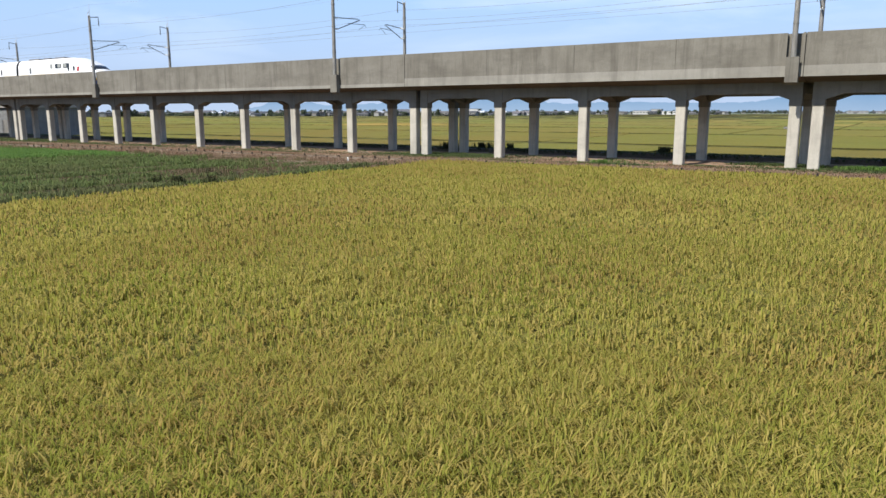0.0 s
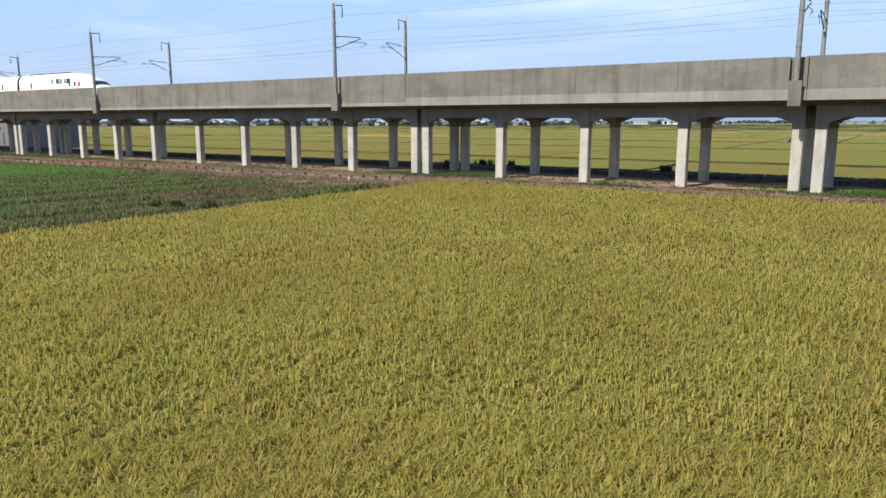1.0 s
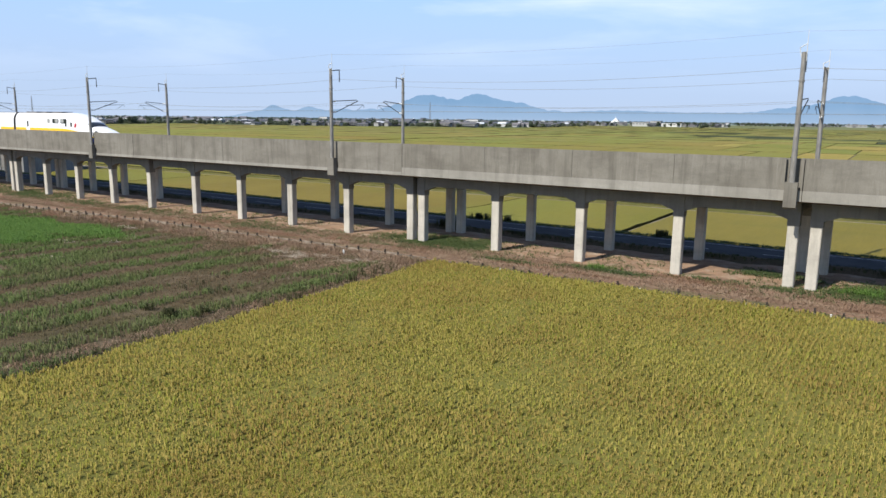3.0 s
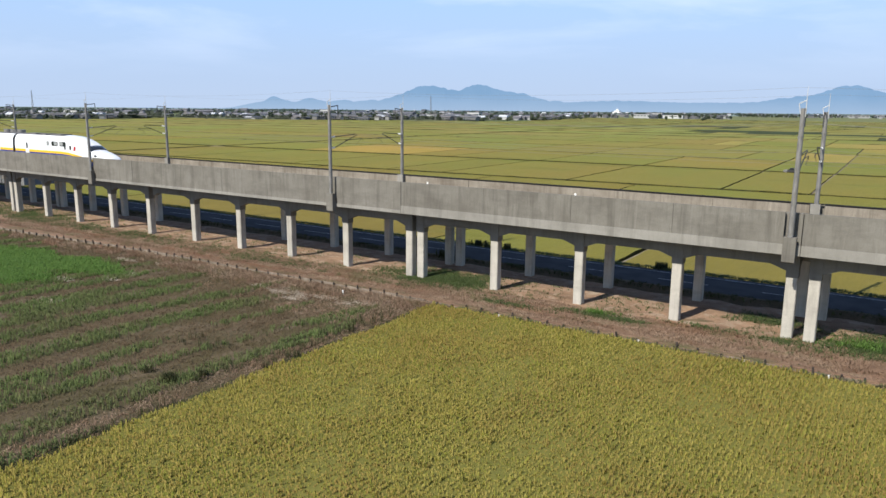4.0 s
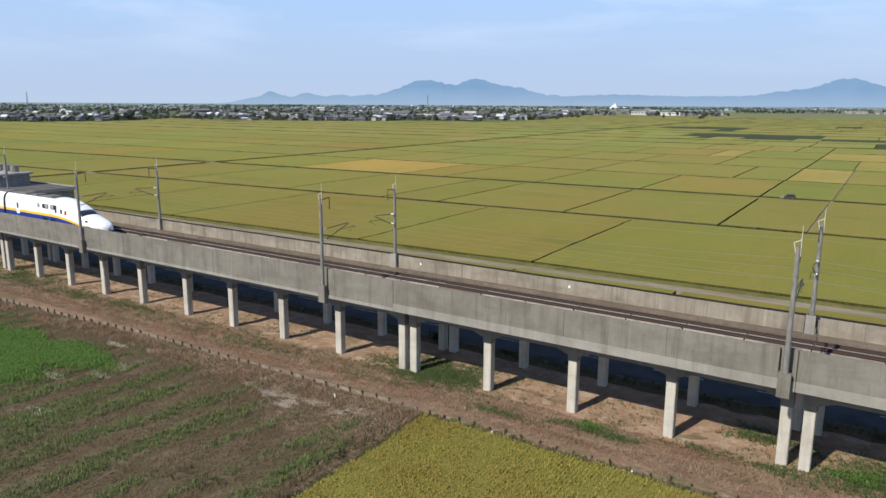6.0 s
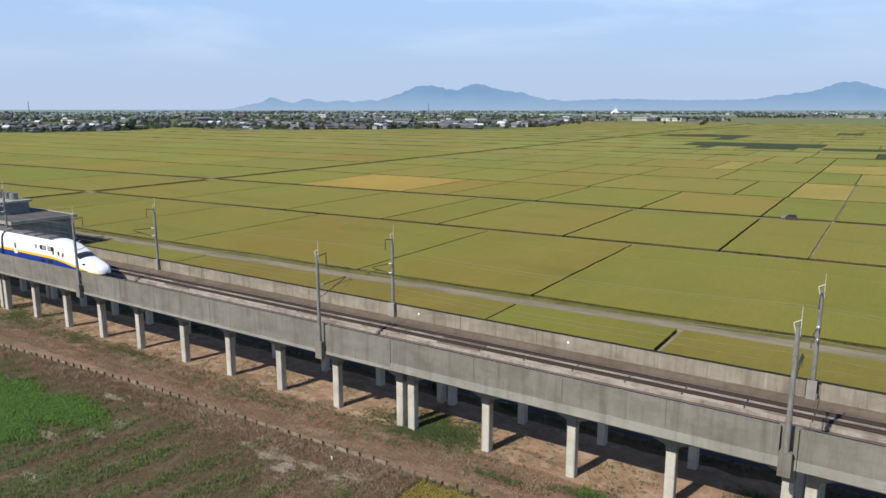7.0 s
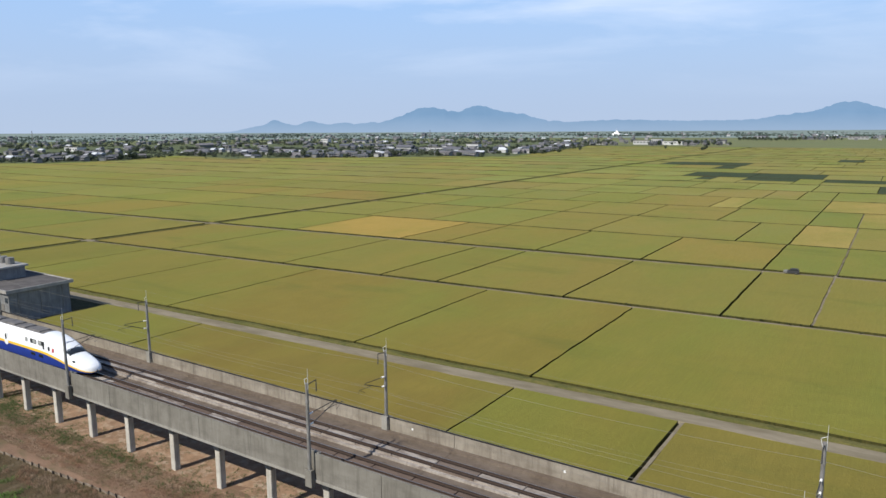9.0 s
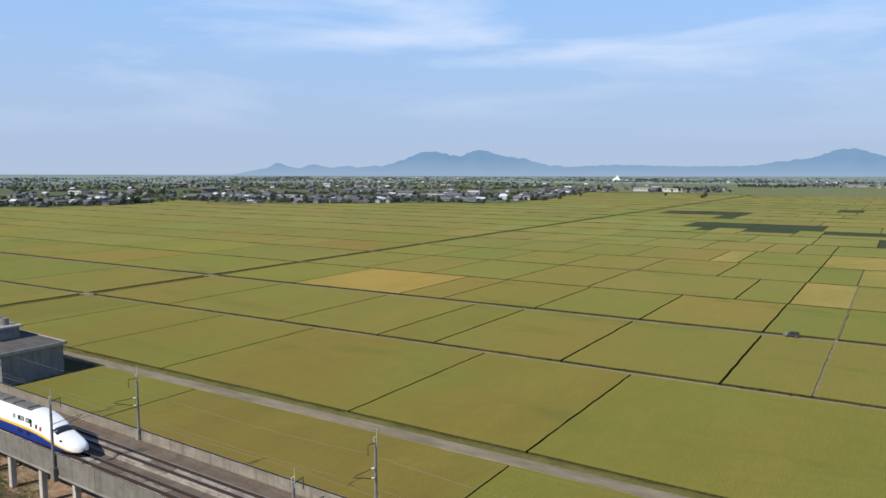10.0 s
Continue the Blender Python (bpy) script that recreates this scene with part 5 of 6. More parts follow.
bm = bmesh.new()
sweep(bm, [(-0.17, 0, -0.2), (-0.17, 0, 0.22)] + [(-0.17 * math.cos(a), 0, 0.22 + 0.17 * math.sin(a)) for a in (0.4, 0.8, 1.2, 1.57, 1.95, 2.35, 2.75)] + [(0.17, 0, 0.22), (0.17, 0, 0.0)], 0.045, 8)
pipe = solo("bent_pipe", bm, M_LIME, "white bent water pipe standing in the fallow field", "pipe")
pipe.location, pipe.rotation_euler = (-44.8, 52.45, 0), (0, 0, radians(-38))


# the verge lies a step higher behind the boards
bm = bmesh.new()
shoulder = []
for i in range(200):
    x = 3.0 - 0.67 * i
    shoulder.append([bm.verts.new((x, fence_y(x) + dy, z + 0.04 * noise.noise((x * 0.8, dy, 1.0)))) for dy, z in ((0.03, -0.1), (0.035, 0.30), (0.7, 0.30), (1.6, 0.24), (3.2, 0.08))])
for p, q in zip(shoulder, shoulder[1:]):
    for i in range(4):
        bm.faces.new((p[i], p[i + 1], q[i + 1], q[i]))
bmesh.ops.recalc_face_normals(bm, faces=bm.faces)
solo("verge_shoulder", bm, M_VERGE, "raised shoulder of dry reddish earth held by the boards", "verge", kind="structure")


# ---------------------------------------------------------------- grass and weeds
def tufts(points, n, h, reach, width, mat_i=0):
    a = np.repeat(np.arange(len(points)), n)
    b = points[a] + rng.normal(0, 0.10, (len(a), 2))
    return blades(rng, b, -0.05, h * rng.uniform(0.5, 1.1, len(a)), reach * rng.uniform(0.4, 1.2, len(a)), width * rng.uniform(0.6, 1.3, len(a)), h * rng.uniform(0.0, 0.25, len(a)), mat_i)


def scatter(x0, x1, y0, y1, n, clump=0.0):
    p = np.stack([rng.uniform(x0, x1, n), rng.uniform(y0, y1, n)], 1)
    if clump:
        keep = np.array([noise.noise((x * clump * 1.8, y * clump * 0.25, 2.0)) + 0.35 * noise.noise((x * clump * 3, y * clump * 2, 7.0)) > 0.0 for x, y in p])
        p = p[keep]
    return p


def blob(cx, cy, rx, ry, n):
    a, r = rng.uniform(0, 2 * np.pi, n), rng.uniform(0, 1, n) ** 0.68 * rng.uniform(0.75, 1.25, n)
    wob = 1 + 0.25 * np.sin(3 * a + cx) + 0.15 * np.sin(7 * a)
    return np.stack([cx + rx * r * wob * np.cos(a), cy + ry * r * wob * np.sin(a)], 1)


lush = np.concatenate([blob(-82, 42.8, 9.5, 4.6, 3600), blob(-94, 41.0, 9, 5.0, 2400), blob(-74.5, 45.2, 5.5, 2.4, 700), blob(-76, 38.6, 4.0, 2.6, 600)])
v, f, m = tufts(np.repeat(lush, 2, 0) + rng.normal(0, 0.15, (2 * len(lush), 2)), 4, 0.40, 0.28, 0.048)
stuff("lush_grass", v, f, [M_GRASS], m, "bright green patch of tall lush grass in the fallow field", "grass")
spots = np.concatenate([blob(-40.2, 60.5, 4.0, 1.6, 420), blob(-38, 62.5, 3.2, 1.6, 200), blob(-23.0, 59.0, 3.2, 0.8, 260), blob(-43, 60.6, 1.4, 0.8, 160), blob(-3.2, 61.3, 4.2, 2.6, 900), blob(-39.5, 63.5, 4.5, 2.2, 700), blob(-20, 58.6, 2.5, 0.9, 260), blob(-30, 57.6, 4, 0.8, 200), blob(-8.6, 60.4, 1.6, 0.7, 160),
                        blob(-62, 58.2, 5, 1.2, 160), blob(-86, 59.5, 6, 1.5, 300), blob(-98, 59, 6, 2, 260), blob(-14, 60.6, 3.6, 0.8, 140), blob(-112, 59, 5, 2, 240)])
spots = np.concatenate([spots, blob(-41, 62.8, 7.5, 2.8, 1500), blob(0.5, 63.6, 5.5, 3.2, 1600), blob(-10, 65.5, 3.5, 1.6, 500), blob(-116, 61.5, 12, 4.5, 1500), blob(-133, 62.5, 12, 4.5, 900), scatter(-118, 6, 57.5, 66.5, 3600, 0.14), scatter(-46, -35, 60, 66, 900, 0.3), scatter(-118, -40, 57.0, 61.2, 1800, 0.22)])
v, f, m = tufts(spots, 4, 0.19, 0.32, 0.040)
v = v + np.array([0, 0, 0.17])
stuff("verge_grass", v, f, [M_TURF], m, "green grass tufts at the feet of the viaduct columns", "grass")
hay = np.concatenate([scatter(-115, 8, 56.0, 60.6, 15000), scatter(-115, 8, 60.4, 63.0, 1500, 0.15), scatter(-60, -36, 46, 54.5, 1200, 0.2), scatter(-38.2, -35.7, 14, 53, 900), scatter(-47, -36.2, 45, 54, 1500), scatter(-35, 6, 53.4, 54.6, 2600), scatter(-70, -47, 50, 54.5, 1800)])
hay = hay[[not -0.45 < y - fence_y(x) < 0.0 for x, y in hay]]
v, f, m = tufts(hay, 3, 0.15, 0.36, 0.036)
v[:, 2] += np.where(v[:, 1] > 55.4, 0.16, 0.0)
hay_high = scatter(-115, 3, 54.0, 56.8, 7000)
hay_high = hay_high[[0.15 < y - fence_y(x) for x, y in hay_high]]
a_v, a_f, a_m = tufts(hay_high, 3, 0.14, 0.36, 0.036)
a_v = a_v + np.array([0, 0, 0.27])
v, f, m = join([(v, f, m), (a_v, a_f, a_m)])
stuff("dry_grass", v, f, [M_HAY], m, "matted reddish-brown dry grass on the verge", "grass")
dark_edge = scatter(-38.0, -35.7, 14, 50, 240, 0.35)


def strip(x, y):
    """Rows in which the weeds came up, running almost square to the viaduct."""
    u = x - 0.125 * y
    near_verge = max(0.0, (y - 45.2 - 2.5 * noise.noise((x * 0.2, 1.0, 4.0))) / 3.2) + max(0.0, (x + 38.6) / 1.6)
    return (1.0 * math.sin(1.45 * u + 2.2 * noise.noise((u * 0.09, y * 0.04, 3.0))) + 1.9 * noise.noise((u * 0.30, y * 0.04, 6.0)) + 0.6 * noise.noise((u * 0.8, y * 0.20, 8.0)) - 0.9 * near_verge)


spread = np.stack([rng.uniform(-108, -36.0, 56000), 12 + 41 * rng.uniform(0, 1, 56000)], 1)
grown = np.array([strip(x, y) for x, y in spread]) + rng.normal(0, 0.11, 56000)
green = spread[grown > -0.12]
withered = spread[grown <= -0.12]
v, f, m = join([tufts(green, 3, 0.33, 0.27, 0.044, 0), tufts(withered, 3, 0.11, 0.30, 0.038, 1)])
stuff("low_weeds", v, f, [M_WEEDS, M_DRYWEED], m, "low green and withered brown weeds growing in strips", "weeds")
tall_dry = scatter(-112, -36.5, 49.5, 54.2, 5200, 0.0)
tall_dry = tall_dry[[-3.4 < y - fence_y(x) < -0.7 and noise.noise((x * 0.4, y * 0.5, 2.0)) > -0.12 for x, y in tall_dry]]
foot = scatter(-112, 3, 53.0, 54.6, 9000)
foot = foot[[-0.75 < y - fence_y(x) < -0.15 and noise.noise((x * 0.5, y, 4.0)) > -0.2 for x, y in foot]]
v, f, m = join([tufts(tall_dry, 4, 0.40, 0.24, 0.026), tufts(foot, 4, 0.27, 0.24, 0.024)])
stuff("tall_dry_weeds", v, f, [M_HAY], m, "tall withered weeds standing before the boards", "weeds")
sprouts = []
for n in range(2, 9):
    x = rng.uniform(-430, 60, 520 if n < 4 else 800)
    x = x[[noise.noise((q * 0.05, n * 3.0, 2.0)) + 0.5 * noise.noise((q * 0.3, n * 3.0, 6.0)) > -0.05 for q in x]]
    off = 2.5 if n == 3 else 1.2 if n == 2 else -0.3
    sprouts.append(np.stack([x, np.array([row_y(n, q) for q in x]) + off + rng.normal(0, 0.4, len(x))], 1))
sprouts = np.concatenate(sprouts)
v, f, m = tufts(sprouts, 5, 0.46, 0.45, 0.15)
v = v + np.array([0, 0, PLAIN_Z + 0.40])
stuff("bank_weeds", v, f, [M_CLUMP], m, "dark uneven weeds on the banks between rice fields", "weeds")
clump = np.concatenate([dark_edge, blob(-39.5, 29.7, 0.42, 0.36, 34), blob(-38.3, 31.4, 0.3, 0.3, 9), blob(-41.8, 29.9, 0.5, 0.3, 7), blob(-43.5, 35.5, 2.6, 1.4, 14)])
v, f, m = tufts(clump, 8, 0.55, 0.3, 0.03)
stuff("weed_clump", v, f, [M_CLUMP], m, "dark clump of tall weeds in the fallow field", "weeds")
pale = np.concatenate([blob(x, y, rx, ry, 260) for x, y, rx, ry in ((-50.2, 50.9, 1.0, 0.5), (-48.6, 50.4, 0.9, 0.4), (-47.4, 49.5, 0.8, 0.3), (-41.2, 51.2, 0.9, 0.4), (-69.8, 50.9, 0.9, 0.3), (-67.8, 43.6, 1.1, 0.5), (-64.5, 35.8, 1.2, 0.6), (-50.5, 49.8, 1.3, 0.5), (-45.5, 50.6, 1.4, 0.6), (-40.8, 51.4, 1.6, 0.7), (-53.4, 50.4, 1.0, 0.4), (-47.6, 48.6, 0.8, 0.4), (-42.6, 50.2, 1.0, 0.4), (-75.0, 50.0, 1.5, 0.4), (-68, 46, 1.2, 0.6), (-71.5, 41, 1.6, 0.5))])
v, f, m = tufts(pale, 5, 0.07, 0.22, 0.03)
stuff("pale_straw", v, f, [M_STRAW], m, "scattered patches of pale cut straw on the soil", "straw")
back = np.concatenate([scatter(-120, 6, 69.8, 71.7, 1500)] + [blob(x, 71.2, 1.0, 0.2, 60) for x in (-37, -58, -88)])
far_side = tufts(scatter(-190, 10, 80.3, 81.5, 5200), 5, 0.20, 0.30, 0.05, 1)
v, f, m = tufts(back, 6, 0.22, 0.26, 0.04)
bush = np.concatenate([blob(x, y, rx, 0.5, n) for x, y, rx, n in ((-23.6, 80.8, 0.9, 26), (-21.9, 80.9, 0.4, 9), (-46.5, 80.8, 1.3, 30), (-43.0, 80.9, 0.7, 14), (-45.0, 71.0, 1.6, 40))])
b_set = tufts(bush, 9, 0.75, 0.30, 0.05)
v, f, m = join([(v, f, m), b_set, far_side])
v[:, 2] += np.where((v[:, 1] > 70.3) & (v[:, 1] < 72.2), 0.42, 0.0)
stuff("roadside_weeds", v, f, [M_CLUMP, M_TURF], m, "dark and green tall weeds along the road under the viaduct", "weeds")

fringe = np.concatenate([scatter(-36, 7, 53.3, 54.5, 900, 0.5), scatter(-36, 7, 53.6, 54.4, 400)])
bright = np.concatenate([blob(-3.0, 62.2, 2.4, 1.2, 150), blob(1.5, 61.6, 2.2, 1.0, 90), blob(-22.5, 59.4, 1.6, 0.7, 60)])
v, f, m = join([tufts(fringe, 5, 0.34, 0.24, 0.026, 0), tufts(bright, 6, 0.40, 0.30, 0.030, 1)])
v[:, 2] += np.where(v[:, 1] > 57, 0.16, 0.0)
stuff("fringe_grass", v, f, [M_TURF, M_GRASS], m, "fresh green grass along the rice field's edge and by the columns", "grass")

# ---------------------------------------------------------------- villages on the plain
town = random.Random(11)


def house_proto(w, d, h, roof, two):
    """A farmhouse: walls, pitched tile roof with eaves, windows."""
    hse = thing("house", "far-off Japanese house with dark tiled pitched roof and pale walls", "house", "houses of the village", at=(0, 0, 0))
    bm = bmesh.new()
    box(bm, -w / 2, w / 2, -d / 2, d / 2, -0.3, h)
    part("wall", bm, M_HOUSE, hse)
    bm = bmesh.new()
    e = 0.7
    prism(bm, [(-d / 2 - e, h - 0.15), (d / 2 + e, h - 0.15), (d / 2 + e, h + 0.1), (0, h + roof), (-d / 2 - e, h + 0.1)], -w / 2 - e, w / 2 + e, "x")
    part("roof", bm, M_TILE, hse)
    if two:
        bm = bmesh.new()
        prism(bm, [(-d / 2 - 2.6, 2.7), (-d / 2 + 0.2, 2.7), (-d / 2 + 0.2, 3.7)], -w / 2 - 0.5, w / 2 + 0.5, "x")
        part("porch_roof", bm, M_TILE, hse)
    for z in ((1.5, 4.2) if two else (1.5,)):
        for i in range(3):
            bm = bmesh.new()
            x = -w / 2 + (i + 0.5) * w / 3
            box(bm, x - 0.9, x + 0.9, -d / 2 - 0.04, -d / 2 + 0.05, z - 0.6, z + 0.6)
            part("window", bm, M_PANE, hse)
    return hse


def tree_proto(h, r, seed):
    """A tapered trunk with limbs and a crown of many small leaf clumps."""
    rr = np.random.default_rng(seed)
    t = thing("tree", "far-off dark green broadleaf tree beside the houses", "tree", "trees of the village")
    bm = bmesh.new()
    tube(bm, (0, 0, -0.3), (0, 0, h * 0.6), 0.28, 0.12, 7)
    for i in range(4):
        a = i * 1.7 + seed
        tube(bm, (0, 0, h * (0.3 + 0.07 * i)), (r * 0.6 * math.cos(a), r * 0.6 * math.sin(a), h * (0.55 + 0.08 * i)), 0.10, 0.04, 5)
    part("trunk", bm, M_BARK, t)
    n = 170
    u = rr.normal(0, 1, (n, 3))
    u /= np.linalg.norm(u, axis=1)[:, None]
    c = u * (rr.uniform(0.45, 1.0, n) ** 0.5)[:, None] * [r, r, h * 0.36] * (1 + 0.25 * np.sin(u[:, :1] * 4 + seed))
    c[:, 2] += h * 0.64
    bm = bmesh.new()
    for p in c:
        q = Euler(rr.uniform(0, 6.28, 3)).to_matrix()
        s = r * rr.uniform(0.16, 0.34)
        vs = [bm.verts.new(Vector(p) + q @ Vector(o) * s) for o in ((1, 0.2, 0), (-0.3, 1, 0.2), (-0.8, -0.7, 0), (0.1, 0, 0.9))]
        for tri in ((0, 1, 3), (1, 2, 3), (2, 0, 3), (0, 2, 1)):
            bm.faces.new([vs[i] for i in tri])
    part("crown", bm, M_TREE, t)
    return t


def hall_proto(w, d, h):
    b = thing("hall", "far-off plain white hall with a flat roof", "building", "large buildings of the village")
    bm = bmesh.new()
    box(bm, -w / 2, w / 2, -d / 2, d / 2, -0.3, h)
    part("wall", bm, M_HALLW, b)
    bm = bmesh.new()
    box(bm, -w / 2 - 0.4, w / 2 + 0.4, -d / 2 - 0.4, d / 2 + 0.4, h - 0.02, h + 0.6)
    part("roof", bm, M_HUTR, b)
    for i in range(5):
        bm = bmesh.new()
        x = -w / 2 + (i + 0.5) * w / 5
        box(bm, x - w / 16, x + w / 16, -d / 2 - 0.05, -d / 2 + 0.05, h * 0.5, h * 0.72)
        part("window", bm, M_PANE, b)
    return b


HOUSES = [house_proto(10.5, 7.5, 5.3, 2.2, True), house_proto(8.5, 7, 5.2, 1.9, True), house_proto(12, 7.5, 3.1, 2.2, False), house_proto(7.5, 6.5, 5.4, 1.6, True)]
TREES = [tree_proto(6.5, 2.8, 1), tree_proto(9, 3.2, 2), tree_proto(5.5, 3.0, 3), tree_proto(10, 2.9, 4)]
HALLS = [hall_proto(34, 18, 8), hall_proto(22, 14, 11), hall_proto(48, 20, 7)]
used = set()


def put(protos, az, dist, turn=0.0):
    p = next((q for q in protos if q not in used), None) or town.choice(protos)
    m = pose(dist * math.sin(radians(az)), dist * math.cos(radians(az)), PLAIN_Z, 0, 0, turn)
    if p not in used:
        used.add(p)
        p.matrix_world = m
        return p
    return copy_thing(p, m)


def front(az):
    """Distance at which the village begins for a bearing."""
    d = 1010 + 45 * noise.noise((az * 0.35, 8.0, 0.0)) + 20 * noise.noise((az * 1.7, 2.0, 0.0))
    d += 150 * math.exp(-((az + 53.5) / 2.6) ** 2)
    return d + 520 * max(0.0, (az + 28.5) / 6.5) ** 1.6


def band(a, b):
    """Houses stand in bands with open fields between."""
    lo, hi = ((0.0, 0.30), (0.0, 0.30), (0.0, 0.30), (0.42, 0.55), (0.75, 1.0))[int(a * 5)]
    return lo + (hi - lo) * b


def clearing(az, d):
    """Open fields and gardens that part the houses into clusters."""
    return noise.noise((az * 0.33, d * 0.0045, 12.0)) + 0.4 * noise.noise((az * 0.9, d * 0.010, 5.0)) < -0.10


def spot(az0, az1, d0, d1, spread):
    for _ in range(6):
        az = az0 + (az1 - az0) * town.random()
        d = d0(az) + (d1 - d0(az)) * band(town.random(), town.random()) ** spread
        if not clearing(az, d):
            break
    return az, d


def village(n_house, n_tree, az0, az1, d0, d1, spread):
    for i in range(n_house):
        az, d = spot(az0, az1, d0, d1, spread)
        put(HOUSES, az, d, town.choice((0, 4, 90, 12, -8, 35, 62, -40, 100, 180)))
    for i in range(n_tree):
        az, d = spot(az0, az1, d0, d1, spread)
        put(TREES, az, d + 4, town.uniform(0, 360))


village(170, 140, -52, -22.3, front, 1750, 1.5)
village(60, 70, -67, -50, front, 1900, 1.3)
village(30, 20, -66, -26, lambda a: 1950, 2700, 1.0)
village(52, 60, -24, -12, lambda a: 1560, 1900, 1.0)
for az in [-11.5 + 0.12 * i for i in range(34)]:
    put(TREES, az + town.uniform(-0.05, 0.05), 2050 + town.uniform(-30, 30), town.uniform(0, 360))
village(26, 36, -8, 1, lambda a: 2100, 2600, 1.0)
for az, d in ((-18.3, 1640), (-17.2, 1660), (-16.2, 1620), (-42.5, 1850), (-34, 1210), (-4.0, 2250), (-60, 1450), (-31, 1260)):
    put(HALLS, az, d, town.choice((0, 6)))
for az, d in ((-13.8, 1265), (-14.0, 1262), (-16.6, 1340)):
    put(TREES, az, d, 30)

# far woods and orchards behind the villages, joined
def clump_crown(n, seed):
    """A broad crown of n leaf clumps, as corners and triangles."""
    rr = np.random.default_rng(seed)
    u = rr.normal(0, 1, (n, 3))
    c = u / np.linalg.norm(u, axis=1)[:, None] * rr.uniform(0.5, 1.0, n)[:, None] ** 0.5 * [3.4, 3.4, 3.0] + [0, 0, 4.4]
    tet = np.array([(1, 0.2, -0.2), (-0.4, 1, 0), (-0.8, -0.8, -0.1), (0.1, 0, 1.1)])
    vs, fs = [], []
    for i, p in enumerate(c):
        q = np.array(Euler(rr.uniform(-0.7, 0.7, 3)).to_matrix()) @ np.array(Euler((0, 0, rr.uniform(0, 6.28))).to_matrix())
        vs.append(p + (tet @ q.T) * rr.uniform(1.1, 1.9))
        fs.append(np.array([(0, 1, 3), (1, 2, 3), (2, 0, 3), (0, 2, 1)]) + 4 * i)
    return np.concatenate(vs), np.concatenate(fs)


CROWNS = {n: clump_crown(n, n) for n in (14, 22)}
wr = np.random.default_rng(8)


def grove(az, d, length, n, size, into, clumps):
    """Trees in a loose belt across the line of sight."""
    for _ in range(n):
        a, s = wr.uniform(0, 6.28), size * wr.uniform(0.45, 1.1)
        rot = np.array([[math.cos(a), -math.sin(a), 0], [math.sin(a), math.cos(a), 0], [0, 0, 1]])
        t, r = wr.normal(0, length), d + wr.normal(0, 14)
        u = (math.sin(radians(az)), math.cos(radians(az)))
        cv, cf = CROWNS[clumps]
        into.append(((cv * [1.2, 1.2, 0.9] * s) @ rot.T + [u[0] * r + u[1] * t, u[1] * r - u[0] * t, PLAIN_Z - 0.6 * s], cf, np.zeros(len(cf), int)))


belts, gardens = [], []
for i in range(330):
    az, d = wr.uniform(-67, 1), 1950 + 1900 * wr.uniform() ** 1.2
    if az > -24 and d < 2500:
        d += 700
    grove(az, d, wr.uniform(15, 110), int(wr.uniform(6, 22)), wr.uniform(0.6, 1.1), belts, 14)
for i in range(900):
    az = wr.uniform(-67, -22.5)
    d = front(az) + 25 + 850 * band(wr.uniform(), wr.uniform()) ** 1.3
    if clearing(az, d) and i % 6:
        continue
    grove(az, d, wr.uniform(4, 22), int(wr.uniform(2, 9)), wr.uniform(0.55, 1.0), gardens, 22)
v, f, m = join(belts)
stuff("far_woods", v, f, [M_WOOD], m, "scattered dark woods far out on the plain", "woods")
v, f, m = join(gardens)
stuff("garden_trees", v, f, [M_TREE], m, "dark garden trees and hedges between the village houses", "trees")

# small houses farther back in the villages, joined
hv = np.array([(-.5, -.5, 0), (.5, -.5, 0), (.5, .5, 0), (-.5, .5, 0), (-.5, -.5, 1), (.5, -.5, 1), (.5, .5, 1), (-.5, .5, 1),
               (-.56, -.6, .96), (.56, -.6, .96), (.56, .6, .96), (-.56, .6, .96), (-.56, 0, 1.4), (.56, 0, 1.4)])
hf = [(0, 1, 5, 4), (1, 2, 6, 5), (2, 3, 7, 6), (3, 0, 4, 7), (8, 9, 13, 12), (10, 11, 12, 13), (8, 12, 11, 8), (9, 10, 13, 9), (8, 11, 10, 9)]
hf_mat = [0, 0, 0, 0, 1, 1, 1, 1, 1]
all_v, all_f, all_m = [], [], []
for i in range(680):
    az = wr.uniform(-67, -22.5)
    d = front(az) + 20 + 900 * band(wr.uniform(), wr.uniform()) ** 1.15
    if i > 500:
        az, d = wr.uniform(-67, 1), wr.uniform(1900, 3300)
        if az > -24 and d < 2100:
            d += 500
    elif clearing(az, d):
        continue
    w, dp, h = wr.uniform(6, 13), wr.uniform(6, 9), wr.choice([3.2, 5.2, 5.6])
    if wr.uniform() < 0.05:
        w, dp, h = wr.uniform(18, 36), 14, wr.uniform(5, 8)
    a = wr.choice([0.0, 1.57, 0.1, -0.15, 0.3])
    rot = np.array([[math.cos(a), -math.sin(a), 0], [math.sin(a), math.cos(a), 0], [0, 0, 1]])
    base = len(all_v) * len(hv)
    all_v.append((hv * [w, dp, h]) @ rot.T + [d * math.sin(radians(az)), d * math.cos(radians(az)), PLAIN_Z - 0.1])
    for face, mi in zip(hf, hf_mat):
        all_f.append(tuple(base + q for q in dict.fromkeys(face)))
        all_m.append(mi)
far_houses = bpy.data.meshes.new("far_houses")
far_houses.from_pydata(np.concatenate(all_v).tolist(), [], all_f)
far_houses.materials.append(M_FARWALL)
far_houses.materials.append(M_FARROOF)
far_houses.polygons.foreach_set("material_index", all_m)
far_houses.update()
tagged(new("far_houses", far_houses), "crowd of small far-off houses with grey and white roofs", "houses", kind="stuff")

